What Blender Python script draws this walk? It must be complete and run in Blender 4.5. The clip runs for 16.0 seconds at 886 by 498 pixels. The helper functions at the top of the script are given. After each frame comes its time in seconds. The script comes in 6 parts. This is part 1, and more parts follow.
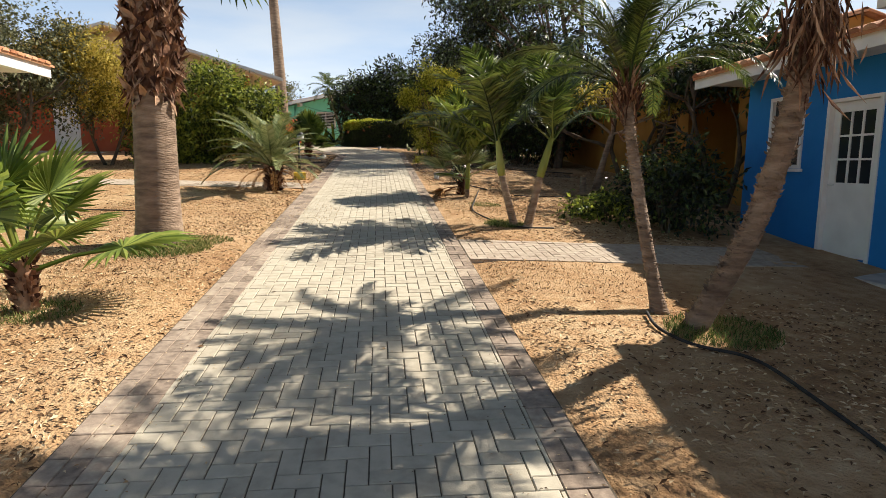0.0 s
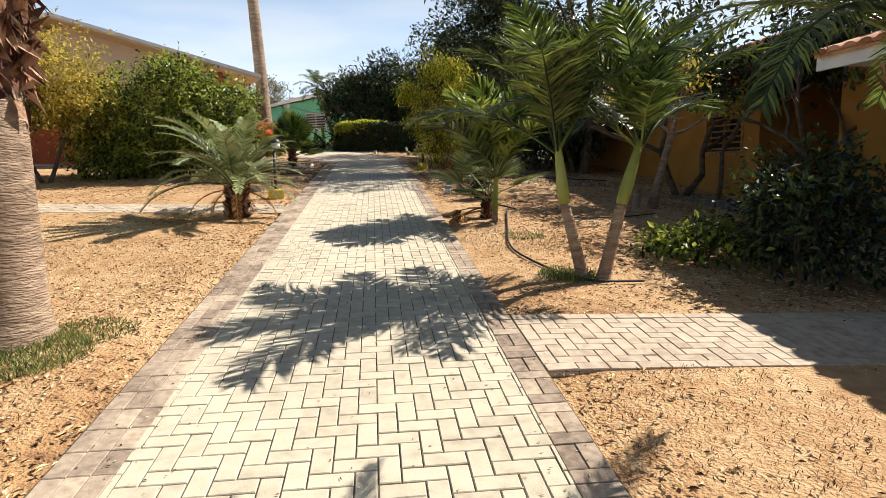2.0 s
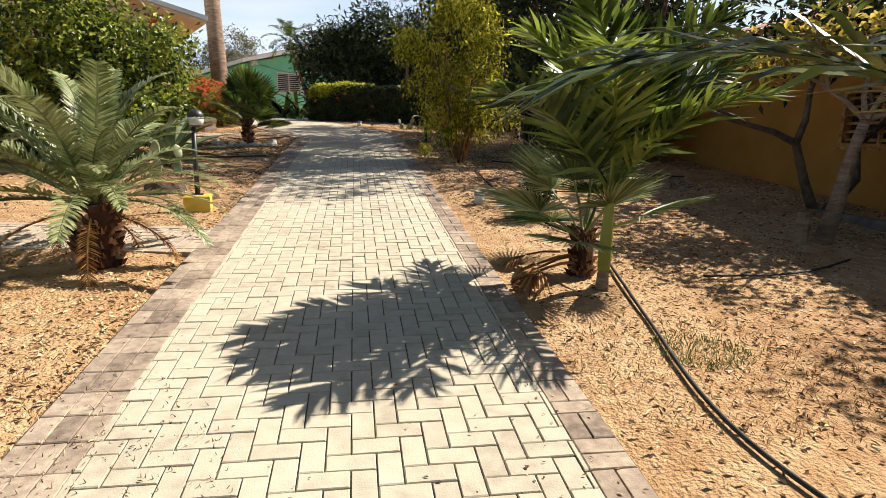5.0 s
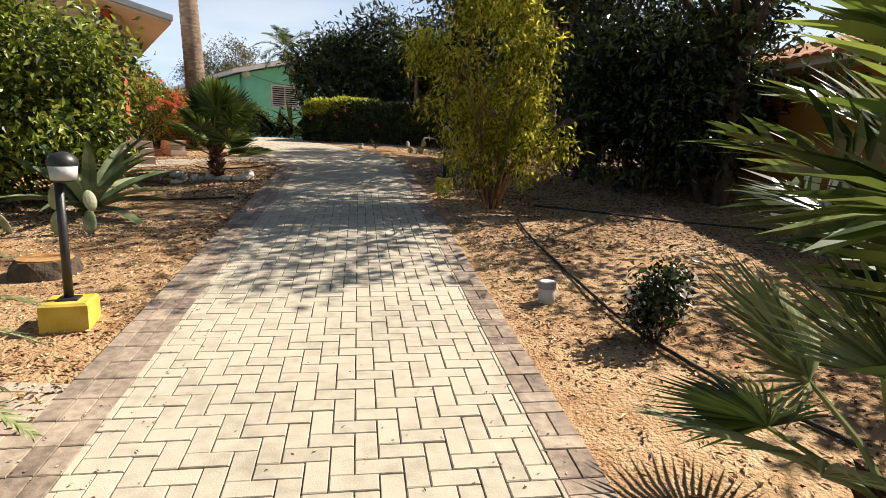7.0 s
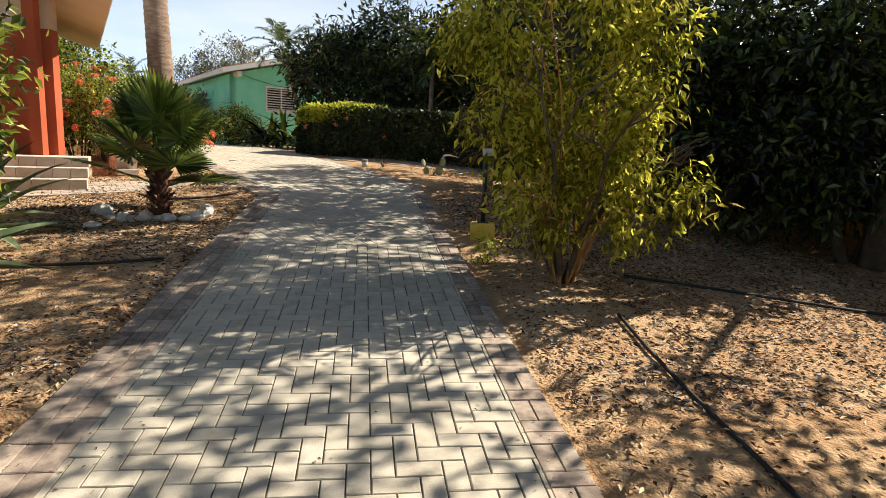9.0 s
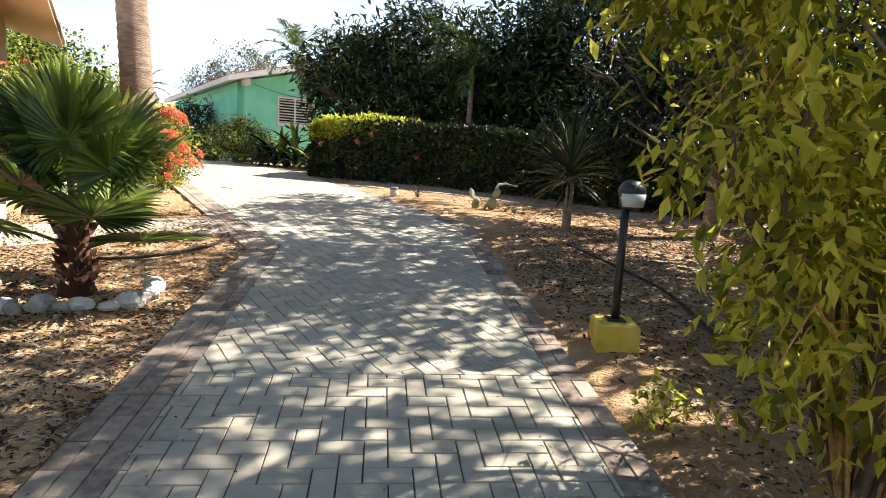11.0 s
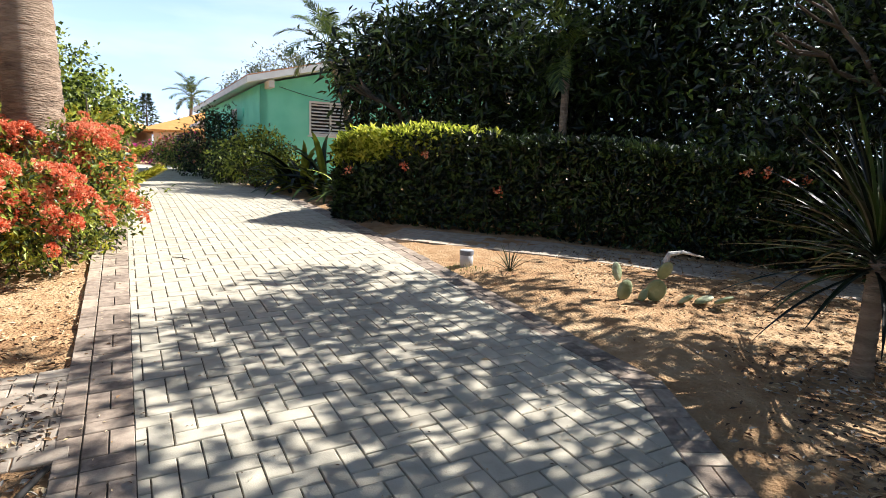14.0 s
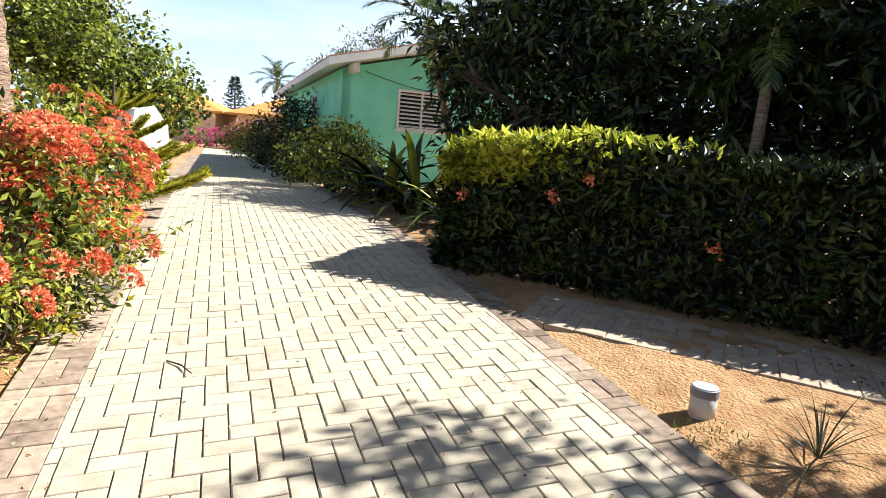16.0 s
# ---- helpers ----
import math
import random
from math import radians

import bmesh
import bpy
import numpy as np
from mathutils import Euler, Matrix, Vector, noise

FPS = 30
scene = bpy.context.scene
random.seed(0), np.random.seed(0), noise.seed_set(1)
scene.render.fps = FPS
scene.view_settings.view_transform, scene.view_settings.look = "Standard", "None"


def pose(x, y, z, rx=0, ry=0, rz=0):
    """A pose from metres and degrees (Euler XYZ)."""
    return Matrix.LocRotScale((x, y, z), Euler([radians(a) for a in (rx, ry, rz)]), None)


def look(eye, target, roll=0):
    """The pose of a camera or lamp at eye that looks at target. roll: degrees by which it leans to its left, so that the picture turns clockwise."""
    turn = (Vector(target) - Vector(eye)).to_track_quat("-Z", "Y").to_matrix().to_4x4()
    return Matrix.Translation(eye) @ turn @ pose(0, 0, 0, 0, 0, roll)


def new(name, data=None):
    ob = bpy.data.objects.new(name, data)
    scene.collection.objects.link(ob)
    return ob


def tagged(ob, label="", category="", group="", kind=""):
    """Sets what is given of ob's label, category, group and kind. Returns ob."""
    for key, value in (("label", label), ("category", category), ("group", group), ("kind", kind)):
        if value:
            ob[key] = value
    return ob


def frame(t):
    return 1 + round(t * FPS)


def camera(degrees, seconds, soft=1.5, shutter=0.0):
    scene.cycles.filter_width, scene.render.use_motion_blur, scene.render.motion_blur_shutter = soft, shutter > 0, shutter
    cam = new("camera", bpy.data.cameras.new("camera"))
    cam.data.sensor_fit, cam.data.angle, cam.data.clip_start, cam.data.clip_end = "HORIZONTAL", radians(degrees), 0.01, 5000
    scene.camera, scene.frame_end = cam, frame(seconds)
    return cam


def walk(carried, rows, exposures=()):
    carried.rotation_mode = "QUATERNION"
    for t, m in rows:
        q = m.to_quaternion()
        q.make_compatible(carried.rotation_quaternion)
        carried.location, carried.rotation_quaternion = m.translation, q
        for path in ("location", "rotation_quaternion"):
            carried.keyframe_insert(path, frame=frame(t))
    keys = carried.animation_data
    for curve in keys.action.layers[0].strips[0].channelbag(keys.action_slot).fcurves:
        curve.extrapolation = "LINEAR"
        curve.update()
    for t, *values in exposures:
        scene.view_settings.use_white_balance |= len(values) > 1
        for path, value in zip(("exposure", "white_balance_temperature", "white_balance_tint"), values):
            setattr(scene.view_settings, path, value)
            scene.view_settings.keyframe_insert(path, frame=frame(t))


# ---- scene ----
cam = camera(74.0, 16.0, soft=0.8)
PATH = [
    (0, (0.154, -0.641, 1.484), (0.368, 1.328, 1.205), 0.45),
    (0.5, (0.128, 0.127, 1.501), (0.363, 2.093, 1.222), 0.99),
    (1, (0.135, 0.829, 1.629), (0.364, 2.796, 1.346), 0.41),
    (1.5, (0.125, 1.533, 1.667), (0.358, 3.498, 1.382), -0.00),
    (2, (0.120, 2.273, 1.725), (0.345, 4.241, 1.443), -0.68),
    (2.5, (0.117, 2.991, 1.769), (0.345, 4.954, 1.461), -0.29),
    (3, (0.160, 3.730, 1.820), (0.392, 5.684, 1.466), -0.01),
    (3.5, (0.165, 4.500, 1.895), (0.407, 6.444, 1.495), -0.64),
    (4, (0.141, 5.237, 1.938), (0.407, 7.179, 1.538), -0.21),
    (4.2, (0.095, 5.509, 1.969), (0.371, 7.450, 1.570), -0.03),
    (6.3, (0.016, 8.514, 2.220), (0.302, 10.459, 1.856), 1.55),
    (6.5, (0.040, 8.802, 2.282), (0.326, 10.748, 1.923), 1.35),
    (7, (0.120, 9.514, 2.335), (0.403, 11.462, 1.985), 1.36),
    (7.5, (0.110, 10.224, 2.365), (0.396, 12.175, 2.030), 1.95),
    (8, (0.127, 10.978, 2.429), (0.411, 12.928, 2.090), 1.96),
    (8.2, (0.166, 11.277, 2.489), (0.437, 13.227, 2.135), 1.79),
    (10.3, (-0.015, 14.433, 2.696), (0.268, 16.391, 2.403), 3.67),
    (10.5, (-0.052, 14.706, 2.738), (0.216, 16.666, 2.444), 3.50),
    (11, (-0.073, 15.369, 2.774), (0.149, 17.335, 2.481), 2.92),
    (11.5, (-0.089, 16.078, 2.848), (0.073, 18.049, 2.550), 2.48),
    (12, (-0.043, 16.766, 2.915), (0.079, 18.739, 2.614), 1.58),
    (12.5, (-0.046, 17.470, 3.002), (0.068, 19.444, 2.705), 1.10),
    (13, (-0.041, 18.185, 3.055), (0.052, 20.161, 2.762), 0.86),
    (13.5, (-0.097, 18.912, 3.107), (-0.026, 20.891, 2.828), 1.62),
    (14, (-0.199, 19.609, 3.142), (-0.149, 21.587, 2.850), 1.97),
    (14.5, (-0.340, 20.316, 3.213), (-0.359, 22.294, 2.914), 1.95),
    (15, (-0.520, 20.976, 3.251), (-0.584, 22.950, 2.936), 2.17),
    (15.5, (-0.699, 21.634, 3.320), (-0.823, 23.604, 2.998), 3.12),
    (16, (-0.909, 22.276, 3.373), (-1.098, 24.239, 3.040), 4.49),
]
EXPOSURES = ((0.0, 0.85, 6700, 11), (1.0, 1.0, 6600, 11), (4.0, 1.0, 6750, 12), (7.0, 0.86, 6700, 12), (8.5, 0.88, 6800, 12), (10.5, 1.72, 6450, 11), (12.5, 1.6, 6100, 10), (14.5, 1.25, 5950, 10), (16.0, 1.28, 6250, 11))
walk(cam, [(t, look(eye, target, roll)) for t, eye, target, roll in PATH], EXPOSURES)

# ---- light ----
SUN_AZ, SUN_EL = 21.0, 44.0     # degrees from +x towards +y; above the horizon
world = bpy.data.worlds.new("sky")
scene.world = world
world.use_nodes = True
wn = world.node_tree
sky = wn.nodes.new("ShaderNodeTexSky")
sky.sky_type, sky.sun_disc = "NISHITA", False
sky.sun_elevation, sky.sun_rotation = radians(SUN_EL), radians(90 - SUN_AZ)
sky.air_density, sky.dust_density, sky.ozone_density = 1.0, 1.0, 1.0
# white haze that thickens towards the horizon all round, with thin drifts of cloud in it
wc, sep = wn.nodes.new("ShaderNodeTexCoord"), wn.nodes.new("ShaderNodeSeparateXYZ")
wn.links.new(wc.outputs["Generated"], sep.inputs[0])
haze = wn.nodes.new("ShaderNodeMapRange")
haze.inputs[1].default_value, haze.inputs[2].default_value, haze.inputs[3].default_value, haze.inputs[4].default_value = 0.0, 0.48, 0.97, 0.0
wn.links.new(sep.outputs[2], haze.inputs[0])
drift, sky_map = wn.nodes.new("ShaderNodeTexNoise"), wn.nodes.new("ShaderNodeMapping")
sky_map.inputs["Scale"].default_value = (2.0, 2.0, 9.0)
drift.inputs["Scale"].default_value, drift.inputs["Detail"].default_value = 1.6, 6.0
wn.links.new(wc.outputs["Generated"], sky_map.inputs[0])
wn.links.new(sky_map.outputs[0], drift.inputs["Vector"])
tint = wn.nodes.new("ShaderNodeValToRGB")
tint.color_ramp.elements[0].position, tint.color_ramp.elements[0].color = 0.42, (8.8, 11.6, 15.6, 1)
tint.color_ramp.elements[1].position, tint.color_ramp.elements[1].color = 0.68, (12.4, 14.0, 15.8, 1)
wn.links.new(drift.outputs["Fac"], tint.inputs[0])
mixer = wn.nodes.new("ShaderNodeMix")
mixer.data_type = "RGBA"
wn.links.new(haze.outputs[0], mixer.inputs[0])
wn.links.new(sky.outputs[0], mixer.inputs[6])
wn.links.new(tint.outputs[0], mixer.inputs[7])
wn.links.new(mixer.outputs[2], wn.nodes["Background"].inputs[0])
wn.nodes["Background"].inputs[1].default_value = 0.047
sun_data = bpy.data.lights.new("sun", "SUN")
sun_data.energy, sun_data.angle, sun_data.color = 5.0, radians(0.53), (1.0, 0.94, 0.85)
sun = new("sun", sun_data)
toward = Vector((math.cos(radians(SUN_EL)) * math.cos(radians(SUN_AZ)), math.cos(radians(SUN_EL)) * math.sin(radians(SUN_AZ)), math.sin(radians(SUN_EL))))
sun.matrix_world = look(toward * 60, (0, 0, 0))

# ---- ground shape ----
SLOPE = math.tan(radians(5))


def gz(x, y):
    """Height of the ground: a drive that climbs, levels off past y = 25, and falls a little to the east."""
    c = -0.035 * max(0.0, min(x, 9.0) - 1.3)
    if y < 25:
        return SLOPE * max(y, -30.0) + c
    u = min(y - 25, 6.0)
    return SLOPE * 25 + SLOPE * (u - u * u / 12) + c


# ---- materials ----
def mat(name, cols, rough=0.8, scale=6.0, detail=6.0, bump=0.3, bscale=40.0, metal=0.0, spec=0.3, coord="Object", vary=0.0, big=0.0, stretch=None, leaf=0.0, dist=0.02):
    """Two noise scales of colour between the given colours, fine relief, and a change from piece to piece."""
    m = bpy.data.materials.new(name)
    m.use_nodes = True
    nt = m.node_tree
    N, L = nt.nodes, nt.links
    b = N["Principled BSDF"]
    b.inputs["Roughness"].default_value, b.inputs["Metallic"].default_value, b.inputs["Specular IOR Level"].default_value = rough, metal, spec
    tc = N.new("ShaderNodeTexCoord")
    src = N.new("ShaderNodeNewGeometry").outputs["Position"] if coord == "World" else tc.outputs[coord]
    if stretch:
        mp = N.new("ShaderNodeMapping")
        mp.inputs["Scale"].default_value = stretch
        L.new(src, mp.inputs[0])
        src = mp.outputs[0]
    n1 = N.new("ShaderNodeTexNoise")
    n1.inputs["Scale"].default_value, n1.inputs["Detail"].default_value = scale, detail
    L.new(src, n1.inputs["Vector"])
    ramp = N.new("ShaderNodeValToRGB")
    els = ramp.color_ramp.elements
    while len(els) < len(cols):
        els.new(0.5)
    for i, c in enumerate(cols):
        els[i].position = 0.3 + 0.4 * i / max(1, len(cols) - 1)
        els[i].color = (*c, 1)
    fac = n1.outputs["Fac"]
    if big:
        n2 = N.new("ShaderNodeTexNoise")
        n2.inputs["Scale"].default_value, n2.inputs["Detail"].default_value = scale * 0.11, 3.0
        L.new(src, n2.inputs["Vector"])
        mx = N.new("ShaderNodeMix")
        mx.inputs[0].default_value = big
        L.new(fac, mx.inputs[2])
        L.new(n2.outputs["Fac"], mx.inputs[3])
        fac = mx.outputs[0]
    if vary:
        oi, ge = N.new("ShaderNodeObjectInfo"), N.new("ShaderNodeNewGeometry")
        ad, fr, ma = N.new("ShaderNodeMath"), N.new("ShaderNodeMath"), N.new("ShaderNodeMath")
        fr.operation, ma.operation = "FRACT", "MULTIPLY_ADD"
        L.new(oi.outputs["Random"], ad.inputs[0])
        L.new(ge.outputs["Random Per Island"], ad.inputs[1])
        L.new(ad.outputs[0], fr.inputs[0])
        L.new(fr.outputs[0], ma.inputs[0])
        ma.inputs[1].default_value = vary
        sb = N.new("ShaderNodeMath")
        sb.operation, sb.inputs[1].default_value = "SUBTRACT", vary / 2
        L.new(fac, sb.inputs[0])
        L.new(sb.outputs[0], ma.inputs[2])
        fac = ma.outputs[0]
    L.new(fac, ramp.inputs[0])
    L.new(ramp.outputs[0], b.inputs["Base Color"])
    if bump:
        n3 = N.new("ShaderNodeTexNoise")
        n3.inputs["Scale"].default_value, n3.inputs["Detail"].default_value = bscale, 4.0
        L.new(src, n3.inputs["Vector"])
        bp = N.new("ShaderNodeBump")
        bp.inputs["Strength"].default_value, bp.inputs["Distance"].default_value = bump, dist
        L.new(n3.outputs["Fac"], bp.inputs["Height"])
        L.new(bp.outputs[0], b.inputs["Normal"])
    if leaf:
        tr, ms = N.new("ShaderNodeBsdfTranslucent"), N.new("ShaderNodeMixShader")
        ms.inputs[0].default_value = leaf
        L.new(ramp.outputs[0], tr.inputs[0])
        L.new(b.outputs[0], ms.inputs[1])
        L.new(tr.outputs[0], ms.inputs[2])
        L.new(ms.outputs[0], N["Material Output"].inputs[0])
    return m


M_PAVER = mat("cream paver", [(0.35, 0.305, 0.23), (0.465, 0.415, 0.315), (0.53, 0.475, 0.365)], 0.88, 12, 12, 0.5, 130, coord="World", vary=0.15, big=0.4, dist=0.004)
M_BORDER = mat("brown paver", [(0.15, 0.115, 0.088), (0.26, 0.20, 0.15), (0.36, 0.285, 0.215), (0.46, 0.38, 0.28)], 0.95, 22, 12, 0.6, 120, coord="World", vary=0.22, big=0.45, dist=0.004)
M_SIDEPAVER = mat("pale path paver", [(0.30, 0.235, 0.175), (0.41, 0.335, 0.255), (0.48, 0.405, 0.31)], 0.9, 14, 10, 0.5, 120, coord="World", vary=0.14, big=0.3, dist=0.004)
M_BED = mat("joint sand", [(0.07, 0.055, 0.04), (0.16, 0.13, 0.09)], 1.0, 9, 6, 0.4, 80, coord="World")
M_GROUND = mat("dry sandy soil", [(0.20, 0.105, 0.05), (0.37, 0.215, 0.10), (0.47, 0.305, 0.160), (0.56, 0.405, 0.235)], 1.0, 8.0, 12, 1.0, 45, coord="World", big=0.5, dist=0.03)
M_LITTER = mat("dry leaf litter", [(0.10, 0.05, 0.022), (0.38, 0.23, 0.11), (0.52, 0.36, 0.19), (0.62, 0.48, 0.29)], 0.9, 2, 2, 0, coord="World", vary=0.9)
M_BROWNLITTER = mat("grey-brown leaf litter", [(0.05, 0.032, 0.022), (0.14, 0.09, 0.058), (0.26, 0.19, 0.135), (0.46, 0.40, 0.32)], 0.85, 2, 2, 0, coord="World", vary=0.9)
M_GRASS = mat("grass", [(0.06, 0.10, 0.02), (0.14, 0.20, 0.05), (0.30, 0.30, 0.10)], 0.7, 3, 2, 0, coord="World", vary=0.7, leaf=0.25)
M_CONC = mat("weathered concrete", [(0.30, 0.27, 0.23), (0.48, 0.44, 0.38), (0.56, 0.52, 0.46)], 0.9, 5, 8, 0.4, 60, coord="World", big=0.3, dist=0.006)
M_DARKCONC = mat("dark grey-brown concrete", [(0.06, 0.055, 0.045), (0.13, 0.12, 0.10), (0.20, 0.18, 0.15)], 0.95, 5, 8, 0.4, 60, coord="World", big=0.3, dist=0.006)
# leaf colour lowered to near black, with the crowns' inner shade put in
M_LEAF = mat("glossy shade-darkened leaf", [(0.005, 0.009, 0.003), (0.015, 0.026, 0.006), (0.070, 0.100, 0.020)], 0.34, 2, 2, 0, coord="World", vary=0.8, leaf=0.15, spec=0.4)
# darker copy for hedge and yucca: their deep shade is put into the colour
M_HEDGE = mat("dense shade-darkened hedge leaf", [(0.004, 0.008, 0.003), (0.014, 0.025, 0.006), (0.055, 0.080, 0.016)], 0.36, 2, 2, 0, coord="World", vary=0.85, leaf=0.08, spec=0.35)
M_LEAF_MID = mat("mid green leaf", [(0.028, 0.046, 0.008), (0.14, 0.185, 0.024), (0.36, 0.40, 0.06)], 0.42, 2, 2, 0, coord="World", vary=0.7, leaf=0.36, spec=0.4)
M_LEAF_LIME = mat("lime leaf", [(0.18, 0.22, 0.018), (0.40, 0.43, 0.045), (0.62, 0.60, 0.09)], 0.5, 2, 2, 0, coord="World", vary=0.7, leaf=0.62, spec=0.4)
M_LEAF_FEATHER = mat("feathery yellow-green leaf", [(0.16, 0.17, 0.015), (0.42, 0.42, 0.035), (0.68, 0.62, 0.09)], 0.5, 2, 2, 0, coord="World", vary=0.8, leaf=0.7, spec=0.35)
M_LEAF_YEL = mat("yellowing leaf", [(0.20, 0.16, 0.02), (0.42, 0.33, 0.05), (0.60, 0.48, 0.11)], 0.55, 2, 2, 0, coord="World", vary=0.7, leaf=0.45)
M_LEAF_GREY = mat("dusty olive leaf", [(0.06, 0.065, 0.03), (0.12, 0.125, 0.06), (0.20, 0.20, 0.10)], 0.6, 2, 2, 0, coord="World", vary=0.7, leaf=0.25)
M_FLOWER = mat("coral flower", [(0.58, 0.11, 0.045), (0.82, 0.27, 0.13), (0.90, 0.43, 0.25)], 0.6, 2, 2, 0, coord="World", vary=0.8, leaf=0.25)
M_MAGENTA = mat("magenta flower", [(0.45, 0.03, 0.16), (0.70, 0.08, 0.32)], 0.6, 2, 2, 0, coord="World", vary=0.8, leaf=0.25)
M_WHITEFL = mat("white flower", [(0.65, 0.62, 0.52), (0.80, 0.78, 0.70)], 0.6, 2, 2, 0, coord="World", vary=0.5, leaf=0.2)
M_FROND = mat("palm frond", [(0.020, 0.038, 0.007), (0.062, 0.100, 0.017), (0.16, 0.205, 0.04)], 0.38, 3, 2, 0, coord="World", vary=0.55, leaf=0.3, spec=0.5)
M_FROND_BRIGHT = mat("bright palm frond", [(0.07, 0.11, 0.012), (0.15, 0.21, 0.03), (0.26, 0.31, 0.06)], 0.42, 3, 2, 0, coord="World", vary=0.55, leaf=0.35, spec=0.5)
M_CYCAD = mat("blue-green cycad leaf", [(0.09, 0.12, 0.04), (0.20, 0.24, 0.09), (0.34, 0.36, 0.17)], 0.4, 3, 2, 0, coord="World", vary=0.5, leaf=0.22, spec=0.5)
M_DEADFROND = mat("dead frond", [(0.15, 0.055, 0.018), (0.36, 0.15, 0.04), (0.48, 0.27, 0.09)], 0.8, 3, 2, 0, coord="World", vary=0.6, leaf=0.2)
M_PALMBARK = mat("grey-brown palm bark", [(0.12, 0.08, 0.055), (0.27, 0.19, 0.13), (0.42, 0.31, 0.22)], 0.95, 5, 10, 1.0, 18, coord="World", big=0.35, stretch=(1, 1, 4), dist=0.03)
M_FIBRE = mat("shaggy palm fibre", [(0.07, 0.03, 0.018), (0.22, 0.11, 0.06), (0.42, 0.27, 0.17)], 0.95, 6, 6, 0.8, 30, coord="World", vary=0.7)
M_BARK = mat("dark bark", [(0.035, 0.026, 0.018), (0.09, 0.065, 0.045), (0.16, 0.12, 0.085)], 0.95, 8, 8, 1.0, 25, coord="World", big=0.3)
M_CROWNSHAFT = mat("green crownshaft", [(0.16, 0.19, 0.035), (0.26, 0.28, 0.06), (0.33, 0.34, 0.12)], 0.5, 2, 4, 0.1, 30, coord="World")
M_BLUE = mat("bright blue wall paint", [(0.006, 0.125, 0.36), (0.010, 0.17, 0.46), (0.016, 0.20, 0.50)], 0.75, 1.5, 8, 0.35, 60, coord="World", big=0.4, dist=0.006)
M_TEAL = mat("mint green wall paint", [(0.16, 0.60, 0.43), (0.22, 0.70, 0.52), (0.27, 0.75, 0.57)], 0.8, 1.5, 8, 0.3, 60, coord="World", big=0.4, dist=0.006)
M_ORANGE = mat("terracotta wall paint", [(0.27, 0.055, 0.022), (0.36, 0.08, 0.03), (0.44, 0.115, 0.05)], 0.85, 1.5, 8, 0.3, 60, coord="World", big=0.4, dist=0.006)
M_OCHRE = mat("ochre wall paint", [(0.26, 0.12, 0.025), (0.36, 0.17, 0.035), (0.43, 0.21, 0.05)], 0.85, 1.5, 8, 0.3, 60, coord="World", big=0.4, dist=0.006)
M_CREAM = mat("cream soffit paint", [(0.55, 0.42, 0.28), (0.66, 0.52, 0.36)], 0.8, 2, 6, 0.2, 60, coord="World", big=0.3, dist=0.004)
M_WHITE = mat("white paint", [(0.62, 0.61, 0.58), (0.78, 0.77, 0.74)], 0.55, 3, 6, 0.15, 60, coord="World", big=0.3, dist=0.003)
M_TILE = mat("clay roof tile", [(0.32, 0.13, 0.06), (0.50, 0.24, 0.12), (0.58, 0.32, 0.18)], 0.85, 5, 6, 0.4, 60, coord="World", vary=0.5)
M_ORTILE = mat("orange roof tile", [(0.50, 0.22, 0.06), (0.62, 0.31, 0.10)], 0.85, 3, 6, 0.4, 20, coord="World", big=0.3)
M_BLACK = mat("black painted metal", [(0.012, 0.012, 0.012), (0.035, 0.033, 0.03)], 0.45, 12, 5, 0.1, 60, coord="World", spec=0.5)
M_HOSE = mat("black rubber hose", [(0.015, 0.013, 0.012), (0.05, 0.045, 0.04)], 0.7, 8, 5, 0.1, 60, coord="World")
M_YELLOW = mat("yellow painted concrete", [(0.42, 0.27, 0.03), (0.66, 0.46, 0.07), (0.72, 0.54, 0.14)], 0.85, 7, 8, 0.4, 60, coord="World", big=0.3, dist=0.006)
M_PVC = mat("grey plastic pipe", [(0.42, 0.42, 0.42), (0.60, 0.60, 0.59)], 0.5, 6, 4, 0.1, 50, coord="World")
M_PVCCAP = mat("dark grey plastic cap", [(0.16, 0.17, 0.19), (0.26, 0.27, 0.29)], 0.5, 6, 4, 0.1, 50, coord="World")
M_STONE = mat("pale coral stone", [(0.38, 0.35, 0.30), (0.58, 0.55, 0.50), (0.70, 0.67, 0.62)], 0.95, 9, 8, 0.7, 30, coord="World", vary=0.4, dist=0.02)
M_WOOD = mat("cut stump wood", [(0.20, 0.09, 0.03), (0.40, 0.20, 0.07), (0.50, 0.28, 0.11)], 0.9, 12, 6, 0.5, 50, coord="World")
M_CACTUS = mat("pale cactus skin", [(0.15, 0.18, 0.08), (0.28, 0.31, 0.16), (0.50, 0.49, 0.33)], 0.6, 7, 6, 0.4, 40, coord="World")
# near-black, so that a sheet behind a window passes for room shade
M_ROOMSHADE = mat("near-black room shade", [(0.010, 0.010, 0.011), (0.022, 0.022, 0.024)], 0.6, 3, 3, 0, coord="World")
M_BRICKSTEP = mat("pale step brick", [(0.42, 0.34, 0.26), (0.56, 0.47, 0.38)], 0.9, 7, 6, 0.4, 60, coord="World", vary=0.4)
M_AGAVE = mat("agave leaf", [(0.05, 0.08, 0.035), (0.11, 0.15, 0.07), (0.24, 0.27, 0.14)], 0.5, 4, 4, 0.1, 20, coord="World", vary=0.4)
M_GLASS = bpy.data.materials.new("window glass")
M_GLASS.use_nodes = True
_g = M_GLASS.node_tree.nodes["Principled BSDF"]
_g.inputs["Base Color"].default_value, _g.inputs["Roughness"].default_value = (0.02, 0.025, 0.03, 1), 0.06
